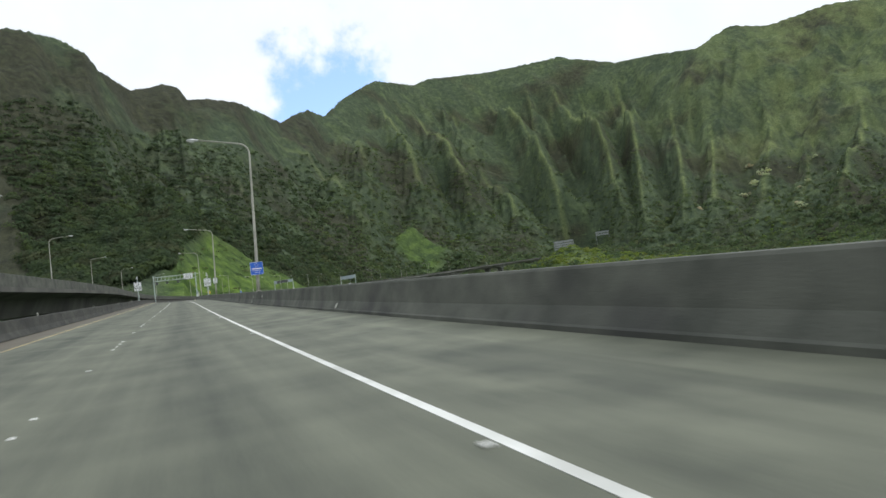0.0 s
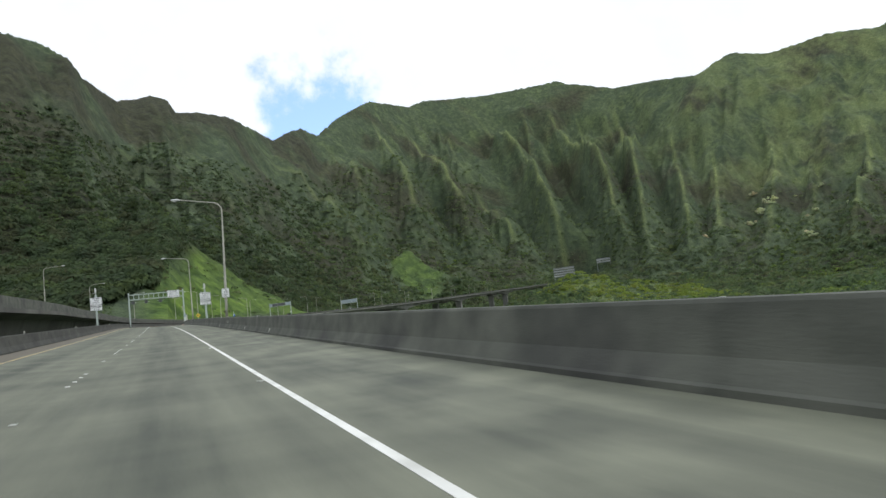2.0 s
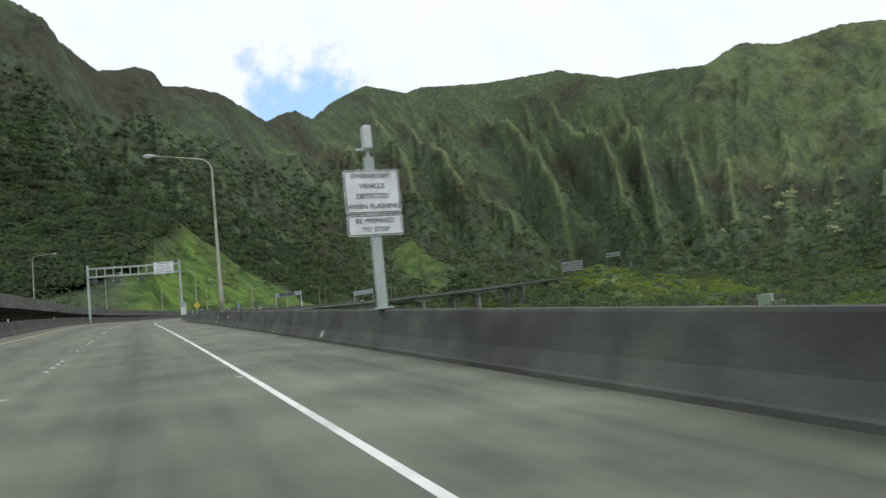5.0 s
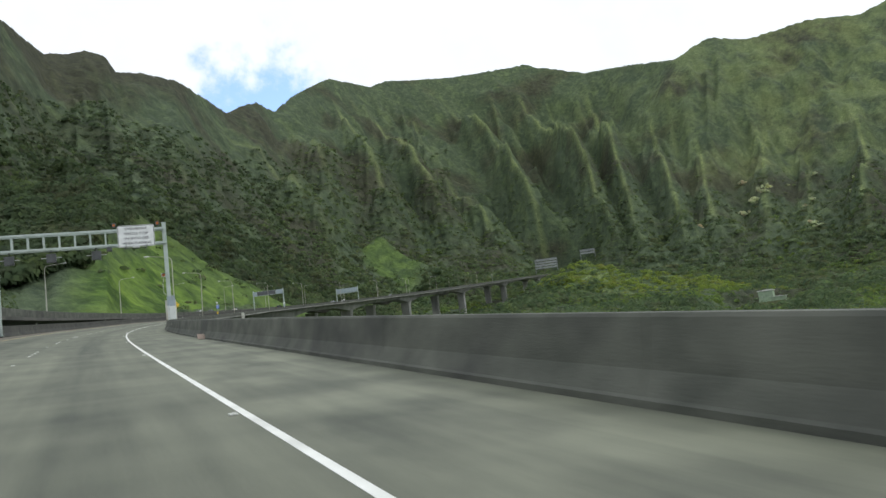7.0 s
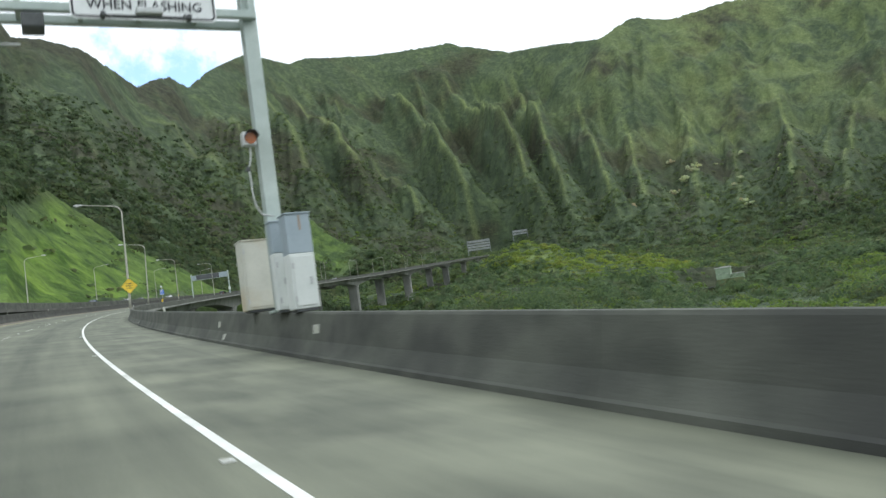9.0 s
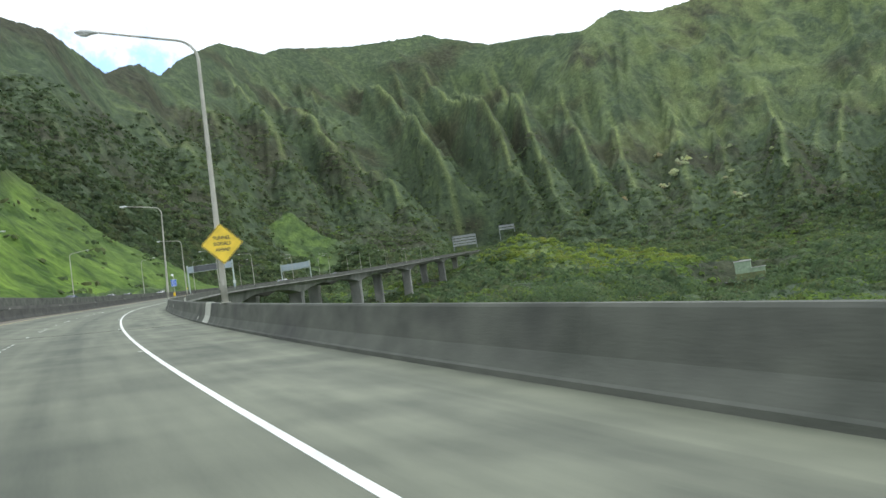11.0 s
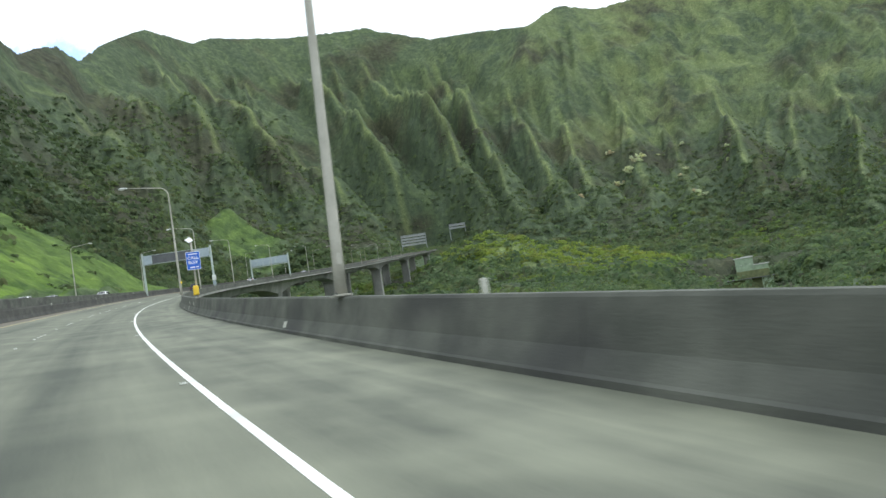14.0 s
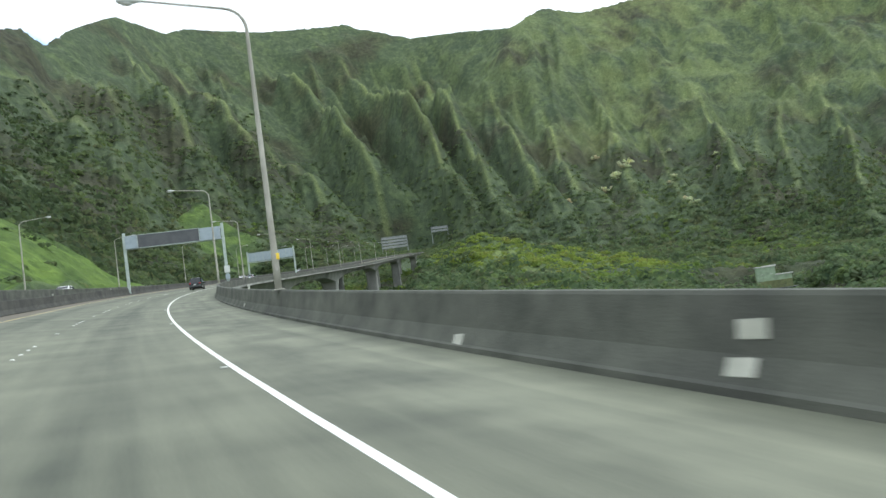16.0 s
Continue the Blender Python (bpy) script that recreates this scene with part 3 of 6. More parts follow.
RIBS_EAST = [
    (25.0, 0.95, 28.4, 0.72, 31.2, 0.40, 1.2), (30.1, 0.93, 33.2, 0.72, 35.5, 0.44, 1.2), (32.3, 0.94, 33.3, 0.86, 33.7, 0.74, 0.5),
    (35.1, 0.96, 36.4, 0.72, 37.5, 0.41, 1.1), (39.0, 0.85, 39.8, 0.65, 40.5, 0.42, 0.9), (42.0, 0.79, 42.4, 0.59, 42.8, 0.43, 0.8),
    (46.6, 0.81, 46.2, 0.62, 45.6, 0.43, 0.7), (48.8, 0.73, 48.6, 0.58, 47.9, 0.38, 0.6), (51.6, 0.76, 52.2, 0.57, 51.5, 0.34, 1.0),
    (54.8, 0.74, 54.2, 0.62, 53.5, 0.51, 0.5), (56.1, 0.70, 55.2, 0.52, 54.0, 0.34, 0.8), (58.5, 0.67, 58.2, 0.45, 56.5, 0.24, 1.0),
]
# grassy spurs: from, to (x, y, z), steepness of the flanks, a meadow or not
SPURS = [((14, 662, 121), (120, 658, 43), 0.42, 1.0), ((376, 1243, 176), (427, 1197, 130), 0.66, 0.85), ((500, 948, 86), (622, 912, 57), 0.40, 0.3)]


def land(x, y, rough=True):
    """Height of the ground, and how far it is crest grass or painted sunlight, meadow and scrub."""
    dx, dy = x - MID_X, y - MID_Y
    r, az = np.hypot(dx, dy), np.degrees(np.arctan2(dx, dy))
    rd = np.array(RIDGE + RIDGE_EAST)
    ft = np.array(FOOT)
    rr, el = np.interp(az, rd[:, 0], rd[:, 1]), np.interp(az, rd[:, 0], rd[:, 2])
    rb, zb, ex = (np.interp(az, ft[:, 0], ft[:, k]) for k in (1, 2, 3))
    top = MID_Z + rr * np.tan(np.radians(el))
    w = np.clip((r - rb) / (rr - rb), 0, None)
    wob = fractal(x / 260, y / 260, 3, 3) - 0.5
    wc = np.clip(w, 0, 1)
    # the spurs stand out from the slope, throw off side spurs like a fishbone, and end in blunt wedges at the foot
    tri, env, edge, bone = np.zeros_like(wc), np.zeros_like(wc), np.zeros_like(wc), np.zeros_like(wc)
    wave = 0.9 * (fractal(az / 2.0, wc * 7, 4, 8) - 0.5)
    kink = 2.6 * (fractal(az / 1.1, wc * 11, 3, 18) - 0.5)
    for n, (az0, w0, az1, w1, az2, w2, size) in enumerate(RIBS_WEST + RIBS_EAST):
        line = np.interp(wc, [w2, w1, w0], [az2, az1, az0])
        line = line + np.clip(w2 - wc, 0, 1) * (az2 - az1) / (w1 - w2)
        t = (w0 - wc) / (w0 - w2)
        here = np.clip(t / 0.15, 0, 1) * np.clip((1.24 - t) / 0.20, 0, 1)
        d = az - line - wave
        d = np.abs(np.where(d > 0, d * 0.9, d * 1.2)) * np.interp(t, [0, 1], [1.5, 0.85])
        high = size * here * np.clip(0.30 + t, 0.3, 1) * (0.80 + 0.44 * fractal(t * 6 + n * 3.7, d * 0 + n, 2, 28))
        tri = np.maximum(tri, high * np.clip(1 - d / 2.0, 0, 1) ** 1.1)
        env = np.maximum(env, here * np.clip(1 - d / 3.4, 0, 1))
        edge = np.maximum(edge, here * min(size, 1.0) * np.clip(1 - d / 0.30, 0, 1) * np.clip((1.1 - t) / 0.3, 0.25, 1))
        fish = np.abs(((t - 0.2 * d) * 5.0 + kink * 0.35 + n * 0.37) % 1.0 - 0.5) * 2
        bone = np.maximum(bone, here * np.clip(d / 0.5, 0, 1) * np.clip((2.2 - d) / 1.2, 0, 1) * fish)
    lean = 9.5 * (1 - wc) * np.clip((56 - az) / 24, 0.1, 1) + 3.2 * (fractal(az / 5.0, wc * 2.2, 3, 8) - 0.5)
    ph2 = (az - lean) / 1.5 + 2.4 * (fractal(az / 2.2, wc * 4, 3, 5) - 0.5)
    upper = np.clip((wc - 0.5) / 0.25, 0, 1)
    tri2 = np.abs((ph2 % 1.0) - 0.5) * 2 * np.clip(fractal(az / 2.0, wc * 3.5, 2, 45) * 2.4 - 0.6, 0.1, 1) * (0.4 + 0.6 * upper)
    west = np.clip((az - 4) / 12, 0.7, 1)
    mid = np.clip(wc * 6, 0, 1) * np.clip((1.0 - w) * 9, 0, 1)
    tops = np.clip((fractal(az / 2.0 - wc, wc * 9, 3, 23) - 0.5), -0.3, 0.3)
    weff = np.clip(w + mid * west * (0.155 * (tri - 0.42 * env) + 0.013 * (bone - 0.5 * env) + 0.016 * (tri2 - 0.4)
                                     + 0.05 * wob + 0.040 * tops + 0.040 * (fractal(x / 55, y / 55, 4, 24) - 0.5)), 0, None)
    prof = np.where(weff < 1, weff ** ex, 1 - (weff - 1) * 1.6)
    low = np.interp(az, [-30, 0, 20, 180], [-2, -2, -16, -16])
    floor_z = low + (zb - low) * (np.clip(r, 0, None) / rb) ** 1.3
    z = np.where(w > 0, zb + (top - zb) * prof, floor_z)
    z = np.maximum(z, -60)
    # pale grass on the knife edges, grass with painted sunlight over the high eastern slopes, dark woods below them,
    # brown scrub in the west
    broken = np.clip(fractal(x / 34, y / 34, 3, 12) * 3.2 - 0.95, 0, 1)
    crest = edge * (0.45 + 0.55 * broken) * np.clip((az + 4) / 26, 0.25, 0.8)
    crest = crest + 0.22 * np.clip((tri2 - 0.62) / 0.3, 0, 1) * upper * mid * broken * np.clip((az - 6) / 10, 0.25, 1)
    crest = crest + 0.12 * np.clip((bone - 0.6) / 0.3, 0, 1) * mid * broken
    # the pale tone up here also paints sunlight on the eastern heights
    high = np.clip((w - 0.62 + 0.45 * (fractal(x / 150, y / 150, 3, 34) - 0.5)) / 0.16, 0, 1)
    crest = crest + (0.12 + 0.46 * np.clip((az - 34) / 14, 0, 1)) * high * np.clip(fractal(x / 48, y / 48, 5, 14, 0.72) * 3.0 - 0.95, 0, 1) * np.clip((az - 12) / 14, 0, 1)
    meadow = np.zeros_like(z)
    for (ax, ay, az_), (bx, by, bz), steep, grassy in SPURS:
        ux, uy = bx - ax, by - ay
        t = np.clip(((x - ax) * ux + (y - ay) * uy) / (ux * ux + uy * uy), -1.0 if ax < 100 else -0.06, 1.0)
        d = np.hypot(x - ax - t * ux, y - ay - t * uy)
        h = az_ + (bz - az_) * np.maximum(t, 0) ** 0.75 - steep * np.sqrt(d * d + 16) + 2 + 5 * wob
        k = np.clip((h - z) / 8 + 0.5, 0, 1)
        z = np.maximum(z, h) + 8 * k * (1 - k) * 0.5
        if ax > 300 and grassy > 0.5:
            grassy = grassy * np.clip((1.02 - t) / 0.35, 0, 1) * np.clip((85 - d) / 25, 0, 1) * (fractal(x / 26, y / 26, 3, 49) > 0.28)
        elif grassy < 0.5:
            crest = np.maximum(crest, 0.75 * np.clip((h - z + 4) / 4, 0, 1) * np.clip(fractal(x / 38, y / 38, 3, 47) * 2.4 - 0.75, 0, 1))
        meadow = np.maximum(meadow, grassy * np.clip((h - z + 3) / 4, 0, 1) * (0.45 + 0.9 * fractal(x / 45, y / 45, 3, 41)))
    # trees take over on the west side of the first meadow
    shore = np.clip((x + 2 - 0.19 * (y - 527) + 12 * wob) / 9, 0, 1)
    meadow = np.where((x < 130) & (y < 760), meadow * shore, meadow)
    if rough:
        tree = crowns(x, y, 11.0, 51) * 4.6 + crowns(x, y, 6.0, 57) * 2.0
        amount = np.clip(1.15 - 0.8 * np.clip(w, 0, 1), 0.55, 1) * (1 - 0.85 * np.clip(meadow, 0, 1)) * np.clip((r - 40) / 60, 0, 1) * (1 - 0.7 * np.clip(crest, 0, 1))
        tuft = (fractal(x / 18, y / 18, 3, 83) - 0.5) * 5 + crowns(x, y, 5.0, 85) * 0.9
        rise = np.clip(w * 3, 0, 1) * np.clip(3 - 2.6 * w, 0.3, 1)
        z = z + meadow * tuft + tree * amount + (fractal(x / 22, y / 22, 3, 61) - 0.5) * 9 * rise + (fractal(x / 75, y / 75, 2, 66) - 0.5) * 16 * mid
    scrub = np.clip((14 - az) / 10, 0, 1) * np.clip(wc * 5, 0, 1)
    return z, np.clip(crest, 0, 1), np.clip(meadow, 0, 1), np.clip(scrub, 0, 1)


def near_line(x, y):
    """For each place, metres along the road and across it."""
    s = np.arange(-60, 1300, 8.0)
    p = on_road(s, 0, 0)
    h = np.interp(s, ALONG, HEAD)
    best, bs, ba = np.full(x.shape, 1e9), np.zeros(x.shape), np.zeros(x.shape)
    for k in range(len(s)):
        ex, ey = x - p[k, 0], y - p[k, 1]
        d = np.hypot(ex, ey)
        m = d < best
        best[m], bs[m] = d[m], s[k]
        ba[m] = (ex * math.cos(h[k]) - ey * math.sin(h[k]))[m]
    return bs, ba, best


def ground_height(x, y, rough=True):
    z, crest, meadow, scrub = land(x, y, rough)
    s, a, d = near_line(x, y)
    road_z = np.interp(s, ALONG, LINE_Z)
    verge = np.clip((s - 405) / 40, 0, 1) * np.clip((585 - s) / 20, 0, 1) * np.clip((-26 - a) / 4, 0, 1) * np.clip((82 + a) / 22, 0, 1) * (d < 130) * np.clip((x - 4 - 0.19 * (y - 527)) / 9, 0, 1)
    meadow = np.maximum(meadow, verge * (0.5 + 0.8 * fractal(x / 45, y / 45, 3, 41)).clip(0, 1))
    clear = np.interp(s, [-60, 300, 450, 700, 950, 1120, 1210, 1300], [14, 12, 11, 15, 16, 12, 4, 1.0])
    inside = np.clip((34 - a) / 16, 0, 1) * np.clip((a + 26.5) / 3.5, 0, 1) * np.clip((70 - d) / 20, 0, 1)
    z = np.where(inside > 0, z * (1 - inside) + np.minimum(z, road_z - clear) * inside, z)
    # the cut in which the road reaches the tunnel
    t = np.clip(((x - 520) * 235 + (y - 1075) * 325) / (235 ** 2 + 325 ** 2), 0, 1)
    far = np.hypot(x - 520 - 235 * t, y - 1075 - 325 * t)
    cut = np.clip((70 - far) / 30, 0, 1)
    z = z * (1 - cut) + np.minimum(z, 88 + 38 * t) * cut
    # the glade before the pump house
    t = np.clip(((x - 350) * 180 + (y - 592) * 128) / (180 ** 2 + 128 ** 2), 0, 1)
    glade = np.clip((48 - np.hypot(x - 350 - 180 * t, y - 592 - 128 * t)) / 24, 0, 1)
    z = z * (1 - glade) + np.minimum(z, 14.5 - 3.5 * t) * glade
    return z, crest, meadow, scrub


def build_ground():
    az = np.concatenate([np.arange(-180, -16, 4.0), np.arange(-16, 72, 0.112), np.arange(72, 180, 4.0)])
    r = np.concatenate([[0.5], np.geomspace(15, 300, 60), np.arange(304, 1000, 4.5), np.arange(1000, 2260, 5.5), np.geomspace(2280, 4600, 14)])
    A, R = np.meshgrid(np.radians(az), r, indexing="ij")
    X, Y = MID_X + R * np.sin(A), MID_Y + R * np.cos(A)
    z, crest, meadow, scrub = ground_height(X.ravel(), Y.ravel())
    n, k = len(az), len(r)
    i, j = np.meshgrid(np.arange(n), np.arange(k - 1), indexing="ij")
    i2 = (i + 1) % n
    f = np.stack([i * k + j, i * k + j + 1, i2 * k + j + 1, i2 * k + j], -1).reshape(-1, 4)
    me = bpy.data.meshes.new("ground")
    me.vertices.add(n * k)
    me.vertices.foreach_set("co", np.stack([X.ravel(), Y.ravel(), z], -1).astype(np.float32).ravel())
    me.loops.add(f.size)
    me.loops.foreach_set("vertex_index", f.astype(np.int32).ravel())
    me.polygons.add(len(f))
    me.polygons.foreach_set("loop_start", np.arange(0, f.size, 4, dtype=np.int32))
    me.polygons.foreach_set("use_smooth", np.ones(len(f), bool))
    for name, vals in (("crest", crest), ("meadow", meadow), ("scrub", scrub)):
        me.attributes.new(name, "FLOAT", "POINT").data.foreach_set("value", vals.astype(np.float32))
    me.materials.append(M_HILL)
    me.update(calc_edges=True)
    me.validate()
    return tagged(new("ground", me), "steep fluted green mountain slopes and wooded valley floor", "ground", kind="structure")


build_ground()

# ---- road, decks and barriers ----
RIGHT, LEFT = 4.68, -7.4            # inner feet of the two barriers
FAR_R, FAR_L = -11.9, -21.6         # the other carriageway's
END = 1292.0
long_s = np.concatenate([np.arange(-56, 600, 4.0), np.arange(600, END + 1, 8.0)])
MEDIAN_UP = 0.27                    # the passing lane rises towards the median
cross = [(LEFT, MEDIAN_UP), (-5.9, 0.19), (-2.1, 0.0), (1.6, 0.0), (RIGHT, 0.0)]
road = tagged(new("road", sweep("road", long_s, cross, M_ROAD, closed=False, uv=True)), "grey grooved concrete highway surface with worn wheel tracks", "road", kind="structure")
cross = [(FAR_L, 0.0), (-18, 0.0), (-15, 0.0), (FAR_R, 0.0)]
tagged(new("road_opposite", sweep("road_opposite", long_s, cross, M_ROAD_FAR, closed=False, lift=left_up, uv=True)), "raised concrete surface of the opposite carriageway", "road", kind="structure")

PIERS = [470, 560, 652, 752, 885, 1045, 1228]


def depth(s):
    """The girder is deep over its piers and shallow between them."""
    s = np.asarray(s, float)
    d = np.min(np.abs(s[:, None] - np.array([-40, 40, 125, 210, 300, 385] + PIERS)[None, :]), axis=1)
    return 2.3 + 2.6 * np.clip(1 - d / 32.0, 0, 1) ** 1.6


def girder(name, a, b, lift, label, mat=M_GIRDER, piers=PIERS):
    """A haunched concrete box girder with thin cantilevered deck edges."""
    s = np.arange(-56, END + 1, 4.0)
    dp = depth(s)
    mid = (a + b) / 2
    up = lift(s)
    prof = [(a - 0.55, -0.05), (a - 0.55, -0.42), (mid - 3.4, -0.85), (mid - 2.7, None), (mid + 2.7, None), (mid + 3.4, -0.85), (b + 0.55, -0.42), (b + 0.55, -0.05)]
    v, k = [], len(prof)
    for x, z in prof:
        v.append(on_road(s, x, (-dp if z is None else np.full(len(s), z)) + up))
    v = np.stack(v, 1).reshape(-1, 3)
    faces = [(i * k + j, i * k + (j + 1) % k, (i + 1) * k + (j + 1) % k, (i + 1) * k + j) for i in range(len(s) - 1) for j in range(k)]
    faces += [tuple(range(k - 1, -1, -1)), tuple((len(s) - 1) * k + j for j in range(k))]
    ob = tagged(thing(name, Matrix(), label, "viaduct", kind="structure"))
    me = mesh_of("girder", v, faces, mat)
    bm = bmesh.new()
    bm.from_mesh(me)
    part("girder", bm, mat, ob)
    for ps in piers:
        p = on_road(ps, mid, float(lift(np.array([ps]))[0]) - 4.6)
        gz = float(ground_height(np.array([p[0]]), np.array([p[1]]), False)[0][0]) - 4
        h = float(np.interp(ps, ALONG, HEAD))
        bm = bmesh.new()
        m = Matrix.Translation((p[0], p[1], 0)) @ Matrix.Rotation(-h, 4, "Z")
        rings = []
        for z, wx, wy in ((gz, 3.0, 1.6), (p[2] - 2.2, 3.0, 1.6), (p[2] - 0.6, 3.3, 1.8), (p[2] + 0.3, 3.4, 1.9)):
            rings.append([bm.verts.new(m @ Vector((x * wx, y * wy, z))) for x, y in ((-1, -0.6), (-0.8, -1), (0.8, -1), (1, -0.6), (1, 0.6), (0.8, 1), (-0.8, 1), (-1, 0.6))])
        for q, t in zip(rings, rings[1:]):
            for j in range(8):
                bm.faces.new((q[j], q[(j + 1) % 8], t[(j + 1) % 8], t[j]))
        bm.faces.new(rings[-1])
        part("pier", bm, M_GIRDER, ob)
    return ob


girder("viaduct", LEFT, RIGHT, lambda s: 0 * s, "haunched grey concrete box-girder viaduct on wide piers")
girder("viaduct_opposite", FAR_L, FAR_R, left_up, "raised weathered concrete box-girder viaduct of the opposite carriageway, shade painted into its colour", M_GIRDER_SHADED, [470, 560, 640, 728, 862, 1040, 1228])


def barrier_profile(foot, sign):
    """A sloped-face concrete parapet; sign: the side to which its back lies."""
    p = [(0, -0.02), (0.0, 0.075), (0.05, 0.10), (0.17, 0.34), (0.245, 0.84), (0.27, 0.88), (0.46, 0.88), (0.485, 0.84), (0.53, -0.30), (0.30, -0.30)]
    return [(foot + sign * x, z) for x, z in p]


def barrier(name, foot, sign, lift, label, mat=M_BARRIER, near=(-56, 560), pitch=7.62):
    ob = thing(name, Matrix(), label, "barrier", kind="structure")
    prof = barrier_profile(foot, sign)
    s = near[0]
    while s < near[1]:
        e = s + pitch
        me = sweep("panel", [s + 0.008, (s + e) / 2, e - 0.008], prof, mat, lift=lift)
        o = new("panel", me)
        o.parent = ob
        s = e
    me = sweep("barrier_run", np.arange(s + 0.01, END, 6.0), prof, mat, lift=lift)
    o = new("barrier_run", me)
    o.parent = ob
    return ob


barrier("barrier_right", RIGHT, 1, None, "dark weathered concrete parapet with water stains")
barrier("barrier_left", LEFT, -1, lambda s: 0 * s + MEDIAN_UP, "dark concrete median parapet", M_BARRIER_DARK)
barrier("barrier_opposite_near", FAR_R, 1, left_up, "grey concrete parapet of the raised opposite carriageway")
barrier("barrier_opposite_far", FAR_L, -1, left_up, "grey concrete parapet on the hill side of the opposite carriageway")


def stripe(name, a, b, s0, s1, mat, label, lift=None):
    s = np.arange(s0, s1 + 0.1, 4.0)
    me = sweep(name, s, [(a, -0.004), (a, 0.005), (b, 0.005), (b, -0.004)], mat, lift=lift)
    return tagged(new(name, me), label, "road marking", kind="structure")


stripe("edge_line", 1.525, 1.625, -56, END, M_WHITE, "solid white painted edge line on the shoulder side")
stripe("median_line", -5.96, -5.85, -56, END, M_YELLOW, "faded yellow painted edge line by the median", lambda s: 0 * s + 0.192)
stripe("edge_line_opposite", -20.0, -19.87, -56, END, M_WHITE, "white painted edge line of the opposite carriageway", left_up)
tagged(new("expansion_joint", sweep("expansion_joint", [339.4, 339.46], [(LEFT + 0.02, MEDIAN_UP - 0.004), (LEFT + 0.02, MEDIAN_UP + 0.006), (-2.1, 0.006), (RIGHT - 0.02, 0.006), (RIGHT - 0.02, -0.004), (-2.1, -0.004)], M_JOINT)), "dark rubber expansion joint across the deck", "joint", kind="structure")


def lane_markers():
    """Round ceramic dots in fours, with a reflector halfway between."""
    bm = bmesh.new()
    prof = [(0.055, 0.0), (0.05, 0.008), (0.036, 0.015), (0.015, 0.018)]
    rings = [[bm.verts.new((r * math.cos(a), r * math.sin(a), z)) for a in (k * math.pi / 5 for k in range(10))] for r, z in prof]
    for a, b in zip(rings, rings[1:]):
        for j in range(10):
            bm.faces.new((a[j], a[(j + 1) % 10], b[(j + 1) % 10], b[j]))
    bm.faces.new(rings[-1])
    dot = bpy.data.meshes.new("lane_marker")
    bm.to_mesh(dot)
    bm.free()
    dot.materials.append(M_DOT)
    bm = boxed((0, 0, 0.008), (0.10, 0.10, 0.018), None, 0.004)
    ref = bpy.data.meshes.new("lane_reflector")
    bm.to_mesh(ref)
    bm.free()
    ref.materials.append(M_DOT)
    mids = [9 + 17.54 * k for k in range(7)] + [114.25 + 16.77 * k for k in range(1, 30)]
    for a, b in zip(mids, mids[1:]):
        for k in range(4):
            o = new("lane_marker", dot)
            o.matrix_basis = stand(a + (k - 1.5) * 1.42, -2.12, 0.002)
            tagged(o, "round white ceramic lane dot on the concrete", "lane marker", "dots of the lane line")
        o = new("lane_reflector", ref)
        o.matrix_basis = stand((a + b) / 2, -2.12, 0.002)
        tagged(o, "small square reflector between the lane dots", "reflector", "reflectors of the lane line")
    for s in [206.3 + 16.77 * k for k in range(-12, 20)]:
        o = new("lane_reflector", ref)
        o.matrix_basis = stand(s, 1.44, 0.002)
        tagged(o, "small square reflector beside the white edge line", "reflector", "reflectors of the edge line")


lane_markers()


